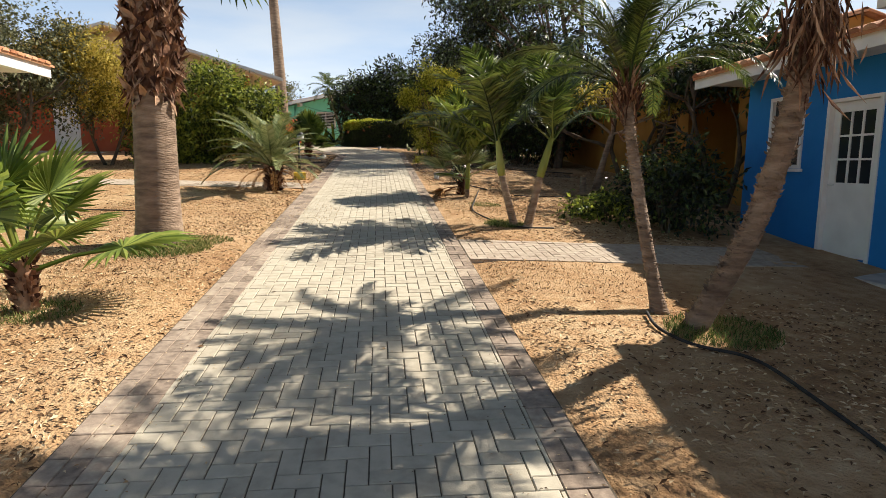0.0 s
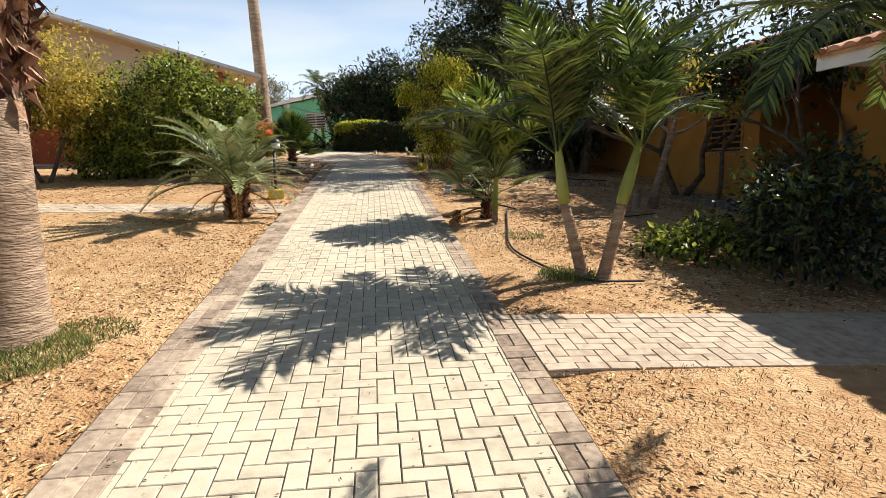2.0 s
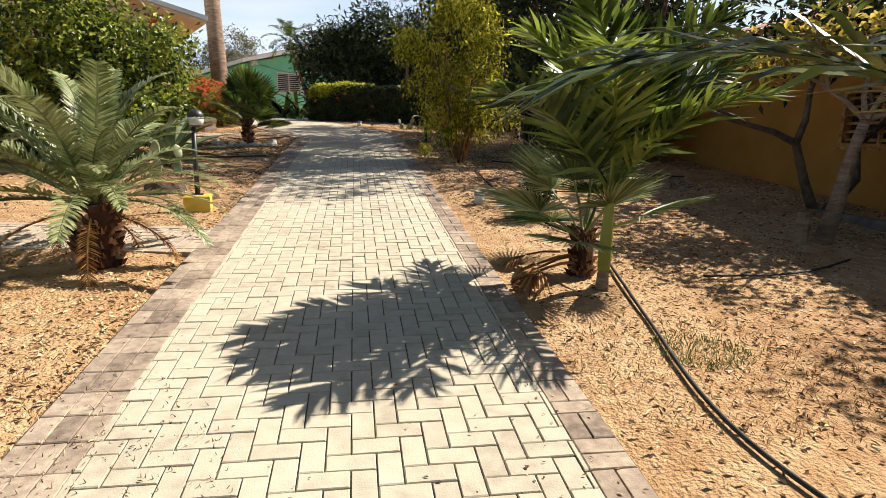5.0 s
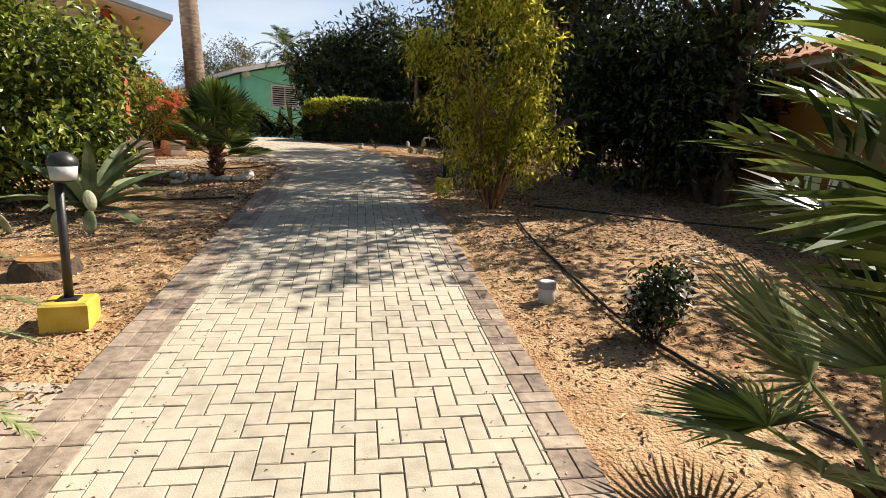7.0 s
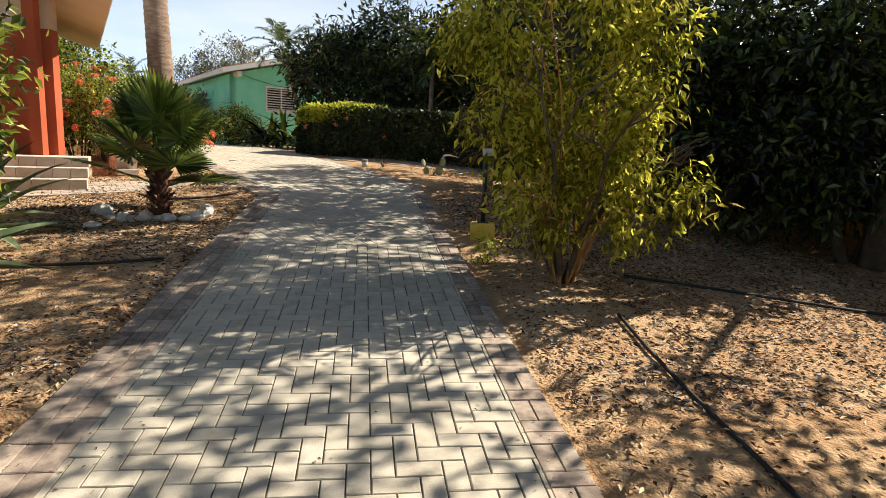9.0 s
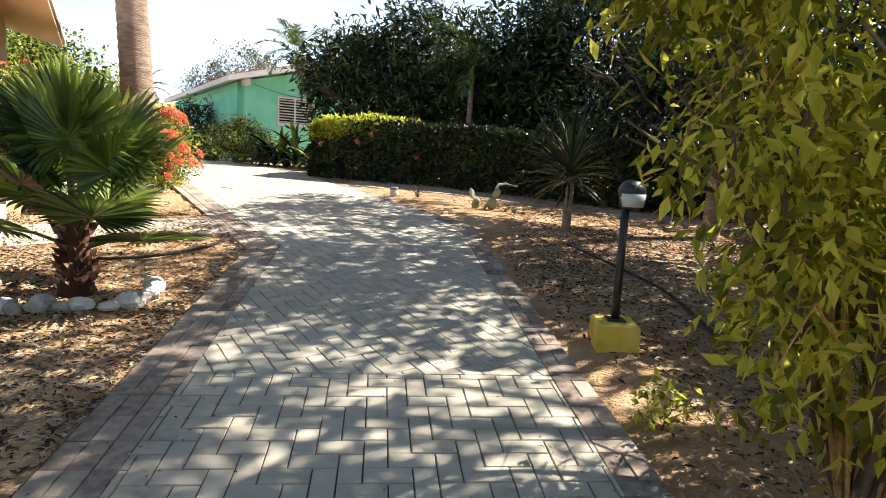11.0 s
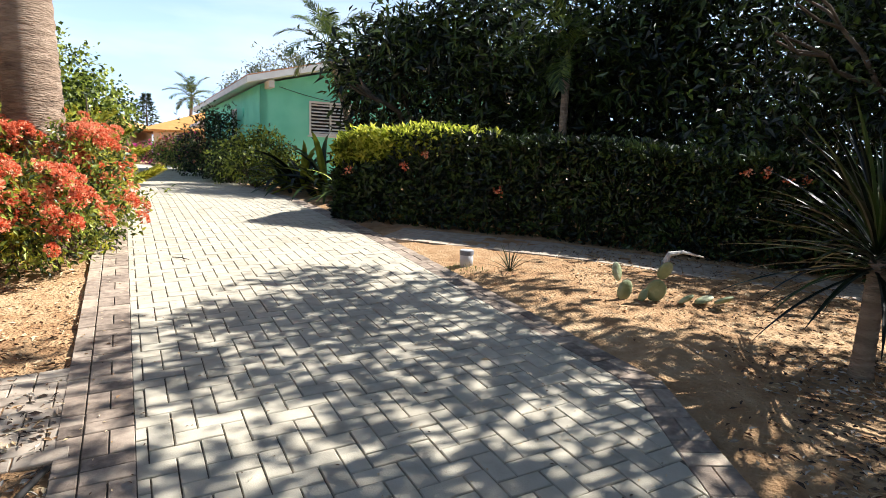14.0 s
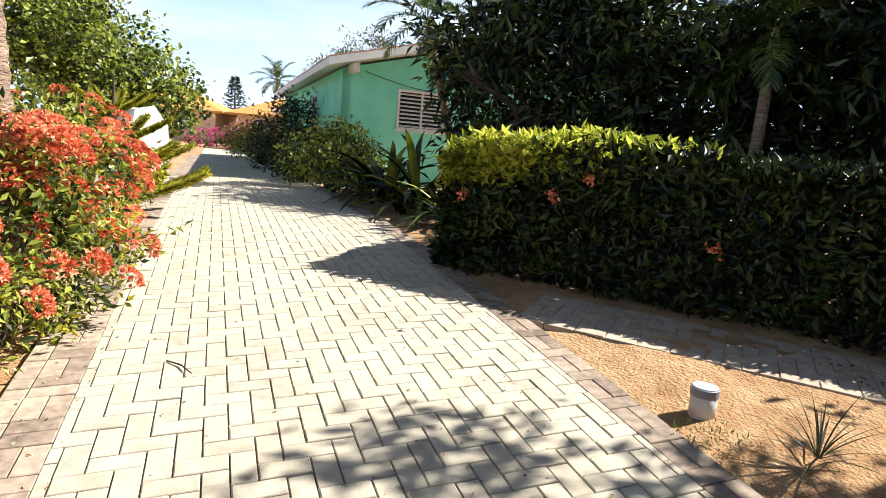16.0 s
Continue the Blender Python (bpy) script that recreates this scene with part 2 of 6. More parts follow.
_g.inputs["Specular IOR Level"].default_value = 0.6


# ---- mesh tools ----
class Mesh:
    """Collects vertices and faces of one part."""

    def __init__(self):
        self.v, self.f, self.n = [], [], 0

    def add(self, verts, faces):
        verts = np.asarray(verts, float).reshape(-1, 3)
        self.v.append(verts)
        self.f.extend([tuple(int(i) + self.n for i in q) for q in faces])
        self.n += len(verts)
        return self

    def bulk(self, verts, faces):
        """verts (k, n, 3) for k alike pieces with the faces of one."""
        k, n, _ = verts.shape
        self.v.append(verts.reshape(-1, 3))
        for q in faces:
            idx = (np.arange(k)[:, None] * n + np.array(q)[None] + self.n)
            self.f.extend(map(tuple, idx.tolist()))
        self.n += k * n
        return self

    def box(self, lo, hi, turn=0.0, at=(0, 0, 0), bevel=0.0):
        """A box, chamfered round its top where bevel is given, turned about z and moved to at."""
        (x0, y0, z0), (x1, y1, z1) = lo, hi
        b = min(bevel, (x1 - x0) / 3, (y1 - y0) / 3, (z1 - z0) / 3)
        if b > 0:
            P = [(x0, y0, z0), (x1, y0, z0), (x1, y1, z0), (x0, y1, z0), (x0, y0, z1 - b), (x1, y0, z1 - b), (x1, y1, z1 - b), (x0, y1, z1 - b),
                 (x0 + b, y0 + b, z1), (x1 - b, y0 + b, z1), (x1 - b, y1 - b, z1), (x0 + b, y1 - b, z1)]
            F = [(3, 2, 1, 0), (0, 1, 5, 4), (1, 2, 6, 5), (2, 3, 7, 6), (3, 0, 4, 7), (4, 5, 9, 8), (5, 6, 10, 9), (6, 7, 11, 10), (7, 4, 8, 11), (8, 9, 10, 11)]
        else:
            P = [(x0, y0, z0), (x1, y0, z0), (x1, y1, z0), (x0, y1, z0), (x0, y0, z1), (x1, y0, z1), (x1, y1, z1), (x0, y1, z1)]
            F = [(3, 2, 1, 0), (0, 1, 5, 4), (1, 2, 6, 5), (2, 3, 7, 6), (3, 0, 4, 7), (4, 5, 6, 7)]
        c, s = math.cos(radians(turn)), math.sin(radians(turn))
        P = np.array(P, float)
        Q = np.stack([c * P[:, 0] - s * P[:, 1] + at[0], s * P[:, 0] + c * P[:, 1] + at[1], P[:, 2] + at[2]], 1)
        return self.add(Q, F)

    def tube(self, path, radii, n=10, cap=True, wob=0.0, rng=None):
        """A tube along a path, with a radius at each point."""
        path = [Vector(p) for p in path]
        rings = []
        side = None
        for i, p in enumerate(path):
            d = (path[min(i + 1, len(path) - 1)] - path[max(i - 1, 0)]).normalized()
            if side is None:
                side = d.cross(Vector((0, 0, 1)))
                side = Vector((1, 0, 0)) if side.length < 0.05 else side.normalized()
            side = (side - d * side.dot(d)).normalized()
            up = side.cross(d)
            for k in range(n):
                a = 2 * math.pi * k / n
                r = radii[i] * (1 + (rng.uniform(-wob, wob) if wob else 0))
                rings.append(p + (side * math.cos(a) + up * math.sin(a)) * r)
        F = []
        for i in range(len(path) - 1):
            for k in range(n):
                a, b = i * n + k, i * n + (k + 1) % n
                F.append((a, a + n, b + n, b))
        if cap:
            F.append(tuple(range(n)))
            F.append(tuple((len(path) - 1) * n + k for k in reversed(range(n))))
        return self.add([tuple(q) for q in rings], F)

    def mesh(self, name, material, smooth=False):
        me = bpy.data.meshes.new(name)
        me.from_pydata(np.concatenate(self.v).tolist() if self.v else [], [], self.f)
        if smooth:
            me.polygons.foreach_set("use_smooth", [True] * len(me.polygons))
        me.materials.append(material)
        me.update()
        return me


def part(name, m, material, parent=None, label="", smooth=False):
    ob = new(name, m if isinstance(m, bpy.types.Mesh) else m.mesh(name, material, smooth))
    if parent is not None:
        ob.parent = parent
    return tagged(ob, label=label)


def thing(name, at, label, category, group="", kind="", turn=0.0):
    ob = new(name)
    ob.empty_display_size = 0.1
    ob.matrix_basis = pose(at[0], at[1], at[2], 0, 0, turn)
    return tagged(ob, label, category, group, kind)


def on(x, y, h=0.0):
    return (x, y, gz(x, y) + h)


def unit(a):
    return a / np.maximum(np.linalg.norm(a, axis=-1, keepdims=True), 1e-9)


def leaves(m, centres, ways, normals, lengths, widths):
    """Folded, pointed leaves: five points, four triangles each."""
    ways = unit(ways)
    side = unit(np.cross(ways, normals))
    nrm = np.cross(side, ways)
    L, W = lengths[:, None], widths[:, None]
    V = np.stack([centres, centres + ways * L * 0.45 + side * W * 0.5 + nrm * W * 0.16, centres + ways * L - nrm * L * 0.12,
                  centres + ways * L * 0.45 - side * W * 0.5 + nrm * W * 0.16], 1)
    return m.bulk(V, [(0, 1, 2), (0, 2, 3)])


def foliage(rng, blobs, n, length, width, droop=0.2, shell=0.45, flat=0.0):
    """Leaves spread over overlapping clumps: blobs of (x, y, z, rx, ry, rz), with many small twigs' worth of leaves in each."""
    m = Mesh()
    B = np.array(blobs, float)
    wgt = (B[:, 3] * B[:, 4] + B[:, 4] * B[:, 5] + B[:, 3] * B[:, 5])
    pick = rng.choice(len(B), n // 7 + 1, p=wgt / wgt.sum())
    d = unit(rng.normal(size=(len(pick), 3)))
    r = 1 - shell * rng.random(len(pick)) ** 1.7
    twig = B[pick, :3] + d * r[:, None] * B[pick, 3:6] * (1 + 0.16 * rng.normal(size=(len(pick), 1)))
    c = np.repeat(twig, 7, 0)
    out = np.repeat(d, 7, 0)
    k = len(c)
    c = c + rng.normal(size=(k, 3)) * length * 0.7
    way = unit(out * 0.8 + rng.normal(size=(k, 3)) * 0.75 + np.array([0, 0, -droop]))
    nrm = unit(np.array([0, 0, 1.0]) * (0.7 + flat) + out * 0.5 + rng.normal(size=(k, 3)) * 0.5)
    s = rng.uniform(0.65, 1.25, k)
    return leaves(m, c, way, nrm, length * s, width * s)


def frond_mesh(name, material, rng, length, pairs, leaflet, width, rise, droop, stiff=0.5, vee=0.35, rib=0.012, ruffle=0.10):
    """A feather frond that leaves the origin along +y: arched rib and paired leaflets."""
    m = Mesh()
    N = 14
    pts = []
    y, z, a = 0.0, 0.0, rise
    for i in range(N + 1):
        pts.append((0.0, y, z))
        a -= droop / N * (0.4 + 1.2 * i / N)
        y += length / N * math.cos(a)
        z += length / N * math.sin(a)
    m.tube(pts, [rib * (1.25 - i / N) + 0.001 for i in range(N + 1)], 4)
    P = np.array(pts)
    C, W, NR, LL, WW = [], [], [], [], []
    for k in range(pairs):
        u = 0.16 + 0.83 * k / (pairs - 1)
        q = u * N
        i = min(int(q), N - 1)
        p = P[i] + (P[i + 1] - P[i]) * (q - i)
        tang = unit(P[i + 1] - P[i])
        nup = np.cross([1.0, 0, 0], tang)
        taper = math.sin(math.pi * (0.12 + 0.80 * u)) ** 0.7
        for sgn in (-1, 1):
            jit = rng.normal(size=3) * ruffle
            way = np.array([sgn * 1.0, 0, 0]) + tang * (0.55 + 0.6 * u) + nup * (vee * (1 - 0.6 * u)) + jit
            C.append(p), W.append(way), NR.append(nup + jit)
            LL.append(leaflet * taper * rng.uniform(0.85, 1.1)), WW.append(width)
    C, W, NR, LL, WW = map(np.array, (C, W, NR, LL, WW))
    W = unit(W)
    side = unit(np.cross(W, NR))
    nr = np.cross(side, W)
    L = LL[:, None]
    sag = np.array([0, 0, -1.0]) * L * (1 - stiff) * 0.5
    mid, tip = C + W * L * 0.55 + sag * 0.25, C + W * L * 0.95 + sag
    V = np.stack([C - side * WW[:, None] * 0.3, C + side * WW[:, None] * 0.3, mid - side * WW[:, None] * 0.5 + nr * 0.004, mid + side * WW[:, None] * 0.5 + nr * 0.004, tip], 1)
    m.bulk(V, [(0, 1, 3, 2), (2, 3, 4)])
    return m.mesh(name, material)


def fan_mesh(name, material, rng, stalk, radius, blades=26, spread=290.0, bend=0.35, rib=0.012, join=0.52):
    """A fan leaf that leaves the origin along +y: stalk, pleated blade joined to about half its radius, and split drooping tips."""
    m = Mesh()
    m.tube([(0, 0, 0), (0, stalk * 0.5, stalk * 0.05), (0, stalk, 0.0)], [rib * 1.3, rib, rib * 0.8], 5)
    V, F = [], []
    o = np.array([0, stalk, 0.0])
    for k in range(blades):
        a0 = radians(-spread / 2 + spread * k / blades)
        a1 = radians(-spread / 2 + spread * (k + 1) / blades)
        am = (a0 + a1) / 2
        R = radius * (0.80 + 0.20 * math.cos(am * 0.9)) * rng.uniform(0.93, 1.05)
        h0 = radius * 0.03
        cup = lambda a, r: np.array([math.sin(a) * r, math.cos(a) * r, -bend * r * r / radius * 0.5 + 0.10 * r * abs(math.sin(a))])
        j = join
        base = len(V)
        e0, e1, mid = cup(a0, R * j), cup(a1, R * j), cup(am, R * j) + np.array([0, 0, h0])
        k = (1 - j) * 0.5 + j
        q0, q1 = cup(a0 * 0.62 + am * 0.38, R * k), cup(a1 * 0.62 + am * 0.38, R * k)
        qm = cup(am, R * k) + np.array([0, 0, h0 * 0.7])
        tip = cup(am + rng.normal() * 0.02, R) + np.array([0, 0, -bend * R * 0.25 * rng.random()])
        V += [o, o + e0, o + mid, o + e1, o + q0, o + qm, o + q1, o + tip]
        F += [(base, base + 1, base + 2), (base, base + 2, base + 3), (base + 1, base + 4, base + 5, base + 2), (base + 2, base + 5, base + 6, base + 3),
              (base + 4, base + 7, base + 5), (base + 5, base + 7, base + 6)]
    m.add(V, F)
    return m.mesh(name, material)


def blade_mesh(name, material, length, width, rise, droop, thick=0.0, N=7):
    """A sword leaf along +y with a folded cross-section."""
    m = Mesh()
    y, z, a = 0.0, 0.0, rise
    V, F = [], []
    for i in range(N + 1):
        u = i / N
        w = width * (0.55 + 1.3 * u - 1.85 * u ** 2.2) * 0.5 if u < 1 else 0.001
        w = max(w, 0.001)
        V += [(-w, y, z + w * 0.45), (0, y, z - thick * (1 - u)), (w, y, z + w * 0.45), (0, y, z + 0.002)]
        a -= droop / N
        y += length / N * math.cos(a)
        z += length / N * math.sin(a)
    for i in range(N):
        b = i * 4
        F += [(b, b + 4, b + 5, b + 1), (b + 1, b + 5, b + 6, b + 2), (b + 2, b + 6, b + 7, b + 3), (b + 3, b + 7, b + 4, b)]
    m.add(V, F)
    return m.mesh(name, material)


def ring_leaves(name, parent, meshes, rng, n, z, r0, lift0, lift1, label="", scale=(0.85, 1.1), twist=0.2, z1=None):
    """Places n leaves round a stem, from nearly upright (lift0, degrees) to hanging (lift1), by the golden angle."""
    obs = []
    for i in range(n):
        u = i / max(1, n - 1)
        az = math.degrees(i * 2.39996) + rng.uniform(-12, 12)
        lift = lift0 + (lift1 - lift0) * u + rng.uniform(-7, 7)
        zz = z + ((z1 if z1 is not None else z) - z) * u
        ob = new(name, meshes[i % len(meshes)])
        ob.parent = parent
        s = rng.uniform(*scale)
        ob.matrix_basis = pose(0, 0, zz, 0, 0, az) @ pose(0, r0, 0, lift, rng.uniform(-1, 1) * twist * 60, 0) @ Matrix.Diagonal((s, s, s, 1))
        tagged(ob, label=label)
        obs.append(ob)
    return obs

# ---- ground and drive ----
rng = np.random.default_rng(7)
D2, N2 = np.array([-0.454, 0.891]), np.array([0.891, 0.454])     # the drive past its bend: along and across
LEFT2, RIGHT2 = 8.72, 11.10
XL, XR = -1.03, 0.92
KL, KR = np.array([XL, (LEFT2 - XL * N2[0]) / N2[1]]), np.array([XR, (RIGHT2 - XR * N2[0]) / N2[1]])
FARL, FARR = KL + D2 * 36, KR + D2 * 34


def in_drive(x, y, grow=0.0):
    q = x * N2[0] + y * N2[1]
    one = XL - grow < x < XR + grow and y < 22.6
    two = LEFT2 - grow < q < RIGHT2 + grow and y > 20.0
    return one and q < RIGHT2 + grow or two and (x > XL - grow or y > 20.5) and not (x > XR + grow)


def build_ground():
    xs = sorted(set(np.round(np.concatenate([np.arange(-9, 9.01, 0.3), [-1.36, XL, XR, 1.16], np.linspace(-9, -400, 16), np.linspace(9, 400, 16)]), 3)))
    ys = sorted(set(np.round(np.concatenate([np.arange(-6, 40.01, 0.3), np.linspace(-6, -300, 12), np.linspace(40, 500, 16)]), 3)))
    V, F = [], []
    for y in ys:
        for x in xs:
            z = gz(x, y)
            if in_drive(x, y, 0.36):
                z -= 0.05
            else:
                z += -0.012 + 0.022 * noise.noise((x * 0.9, y * 0.9, 3.0)) + 0.010 * noise.noise((x * 3, y * 3, 9.0))
            V.append((x, y, z))
    n = len(xs)
    for j in range(len(ys) - 1):
        for i in range(n - 1):
            F.append((j * n + i, j * n + i + 1, (j + 1) * n + i + 1, (j + 1) * n + i))
    m = Mesh().add(V, F)
    tagged(part("ground", m, M_GROUND, smooth=True), "dry sandy soil with scattered straw beside a driveway", "ground", kind="structure")


build_ground()


def clip(poly, planes):
    """Cuts a flat polygon to half-planes (a, b, c): a x + b y <= c."""
    for a, b, c in planes:
        out = []
        for i, p in enumerate(poly):
            q = poly[(i + 1) % len(poly)]
            dp, dq = a * p[0] + b * p[1] - c, a * q[0] + b * q[1] - c
            if dp <= 0:
                out.append(p)
            if dp * dq < 0:
                t = dp / (dp - dq)
                out.append((p[0] + (q[0] - p[0]) * t, p[1] + (q[1] - p[1]) * t))
        poly = out
        if len(poly) < 3:
            return []
    return poly


def area(p):
    return 0.5 * abs(sum(p[i][0] * p[(i + 1) % len(p)][1] - p[(i + 1) % len(p)][0] * p[i][1] for i in range(len(p))))


def slab(m, poly, deep=0.05, lift=0.0, b=0.004, smallest=0.0006):
    """One paver from its outline: sides, chamfer and top, lying on the slope."""
    if len(poly) < 3 or area(poly) < smallest:
        return
    c = np.mean(poly, 0)
    dz = lift + rng.normal() * 0.0013
    tx, ty = rng.normal(size=2) * 0.006
    n = len(poly)
    V = []
    for k, (h, s) in enumerate(((-deep, 0), (-b, 0), (0, b))):
        for p in poly:
            d = np.array(p) - c
            l = max(np.hypot(*d), 1e-6)
            q = c + d * (1 - s * 1.3 / l)
            V.append((q[0], q[1], gz(q[0], q[1]) + h + dz + tx * d[0] + ty * d[1]))
    F = [tuple(2 * n + i for i in range(n))]
    for r in (0, n):
        F += [(r + i, r + (i + 1) % n, r + n + (i + 1) % n, r + n + i) for i in range(n)]
    m.add(V, F)


def herringbone(u0, u1, v0, v1, w=0.1, gap=0.006):
    """Outlines of pavers two to one in a right-angled herringbone, over a stretch of u and v."""
    for j in range(math.floor(v0 / w) - 2, math.ceil(v1 / w) + 2):
        for i in range(math.floor(u0 / w) - 2, math.ceil(u1 / w) + 2):
            s = (i - j) % 4
            g = gap / 2
            if s == 0:
                yield [(i * w + g, j * w + g), ((i + 2) * w - g, j * w + g), ((i + 2) * w - g, (j + 1) * w - g), (i * w + g, (j + 1) * w - g)]
            elif s == 3:
                yield [(i * w + g, j * w + g), ((i + 1) * w - g, j * w + g), ((i + 1) * w - g, (j + 2) * w - g), (i * w + g, (j + 2) * w - g)]


def bed(name, poly, material, parent, h=-0.009):
    """A sheet of sand or concrete under the pavers, following the slope."""
    (x0, y0), (x1, y1) = np.min(poly, 0), np.max(poly, 0)
    m = Mesh()
    step = 0.5
    y = y0
    while y < y1:
        q = clip(poly, [(0, 1, min(y + step, y1)), (0, -1, -y)])
        if len(q) > 2:
            m.add([(a, b, gz(a, b) + h) for a, b in q], [tuple(range(len(q)))])
        y += step
    return part(name, m, material, parent)


def ccw(poly):
    s = sum(poly[i][0] * poly[(i + 1) % len(poly)][1] - poly[(i + 1) % len(poly)][0] * poly[i][1] for i in range(len(poly)))
    return poly if s > 0 else poly[::-1]


drive = thing("driveway", (0, 0, 0), "cream block-paved driveway in herringbone with brown paver edging", "driveway", kind="structure")
PATTERN_TURN = 18.45     # the pattern swings with the bend from here on
near, rest = [], Mesh()
for p in herringbone(XL, XR, -7, PATTERN_TURN):
    q = clip(p, [(1, 0, XR), (-1, 0, -XL), (0, 1, PATTERN_TURN), (0, -1, 7)])
    if not q:
        continue
    if 2.3 < q[0][1] < 5.2 and area(q) > 0.0175:
        near.append(q)
    else:
        slab(rest, ccw(q))
planesA = [(1, 0, XR), (-1, 0, -XL), (0, -1, -PATTERN_TURN - 0.006), (N2[0], N2[1], RIGHT2)]
planesB = [(N2[0], N2[1], RIGHT2), (-N2[0], -N2[1], -LEFT2), (1, 0, XR)]
T2 = math.radians(27.0)
c2, s2 = math.cos(T2), math.sin(T2)
for p in herringbone(-3, 3.4, -4, 24):
    p = [(c2 * a - s2 * b + KR[0] - 0.55, s2 * a + c2 * b + KR[1] - 1.2) for a, b in p]
    c = np.mean(p, 0)
    if c[1] < KL[1] - (c[0] - KL[0]) * -0.35:
        q = clip(p, planesA)
    else:
        q = clip(p, planesB + [(0, -1, -PATTERN_TURN - 0.006)])
    if q:
        slab(rest, ccw(q))
tagged(part("paver_field", rest, M_PAVER, drive), kind="stuff")
far_slab = [tuple(KL + D2 * 23.0), tuple(KR + D2 * 21.6), tuple(FARR), tuple(FARL)]
bed("far_paving", far_slab, M_PAVER, drive, -0.003)
bed("joint_sand", [(XL - 0.31, -7), (XR + 0.22, -7), (XR + 0.19, KR[1]), (XL - 0.31, 21.0)], M_BED, drive)
bed("joint_sand", [tuple(KL + D2 * -0.9 - N2 * 0.3), tuple(KR + N2 * 0.19), tuple(KR + D2 * 23 + N2 * 0.19), tuple(KL + D2 * 24 - N2 * 0.3)], M_BED, drive, -0.0105)
# pavers nearest to the start of the walk, each by itself
shared = {}
for q in near:
    (a0, b0), (a1, b1) = np.min(q, 0), np.max(q, 0)
    key = (round(a1 - a0, 2), round(b1 - b0, 2))
    if key not in shared:
        m = Mesh()
        hx, hy = (a1 - a0) / 2, (b1 - b0) / 2
        m.box((-hx, -hy, -0.05), (hx, hy, 0), bevel=0.004)
        shared[key] = m.mesh("brick", M_PAVER)
    ob = new("brick", shared[key])
    ob.parent = drive
    cx, cy = (a0 + a1) / 2, (b0 + b1) / 2
    ob.matrix_basis = pose(cx, cy, gz(cx, cy) + rng.normal() * 0.0013, 5.0 + rng.normal() * 0.3, rng.normal() * 0.3, 0)


def edging(m, start, along, across, length, plan, mat_gap=0.006):
    """A course of edging pavers: plan is a list of (length along, [(v0, v1), ...]) repeated."""
    u, k = 0.0, 0
    along, across, start = np.array(along), np.array(across), np.array(start)
    g = mat_gap / 2
    while u < length:
        step, cols = plan[k % len(plan)]
        for v0, v1 in cols:
            q = [start + along * (u + a) + across * b for a, b in ((g, v0 + g), (step - g, v0 + g), (step - g, v1 - g), (g, v1 - g))]
            slab(m, ccw([tuple(p) for p in q]), lift=0.001)
        u += step
        k += 1


edge_l, edge_r = Mesh(), Mesh()
SOLDIER = (0.1, [(0, 0.2)])
PAIR = (0.2, [(0, 0.1), (0.1, 0.2)])
edging(edge_l, (XL, -7), (0, 1), (-1, 0), 7 + KL[1] + 0.05, [(0.2, [(0.2, 0.3), (0, 0.1), (0.1, 0.2)])])
edging(edge_l, tuple(KL), tuple(D2), tuple(-N2), 25, [(0.2, [(0, 0.1), (0.1, 0.2), (0.2, 0.3)]), (0.1, [(0, 0.2), (0.2, 0.3)]), (0.1, [(0, 0.2), (0.2, 0.3)])])
edging(edge_r, (XR, -7), (0, 1), (1, 0), 7 + KR[1] + 0.05, [PAIR, SOLDIER, SOLDIER, PAIR, SOLDIER])
edging(edge_r, tuple(KR), tuple(D2), tuple(N2), 23, [SOLDIER, PAIR])
tagged(part("edging", edge_l, M_BORDER, drive, "brown paver edging"), kind="stuff")
tagged(part("edging", edge_r, M_BORDER, drive, "brown paver edging"), kind="stuff")

def side_path(name, origin, along, across, length, width, label, material=M_SIDEPAVER):
    path = thing(name, (0, 0, 0), label, "path", kind="structure")
    m = Mesh()
    o, a, b = np.array(origin), unit(np.array(along, float)), unit(np.array(across, float))
    for p in herringbone(0, length, 0.1, width - 0.1):
        q = clip(p, [(1, 0, length), (-1, 0, 0), (0, 1, width - 0.1), (0, -1, -0.1)])
        if q:
            slab(m, ccw([tuple(o + a * u + b * v) for u, v in q]), lift=-0.004)
    k = 0.0
    while k < length:
        for v in (0.0, width - 0.1):
            slab(m, ccw([tuple(o + a * (k + i) + b * (v + j)) for i, j in ((0.003, 0.003), (0.197, 0.003), (0.197, 0.097), (0.003, 0.097))]), lift=-0.002)
        k += 0.2
    tagged(part("paver_field", m, material, path), kind="stuff")
    bed("joint_sand", [tuple(o), tuple(o + a * length), tuple(o + a * length + b * width), tuple(o + b * width)], M_BED, path, -0.013)
    return path


side_path("footpath_1", (XR + 0.21, 5.60), (1, 0), (0, 1), 4.0, 1.0, "pale paved footpath to the blue house door")
side_path("footpath_2", (XL - 0.31, 11.70), (-1, 0.13), (0.13, 1), 6.5, 0.86, "pale paved footpath across dry ground")
side_path("footpath_3", (-1.62, 21.86), tuple(-N2), tuple(D2), 3.0, 0.95, "paved footpath to the terrace steps")
side_path("footpath_4", (-0.75, 26.22), (0.935, -0.353), (0.353, 0.935), 7.5, 0.68, "narrow paved path along the clipped hedge")


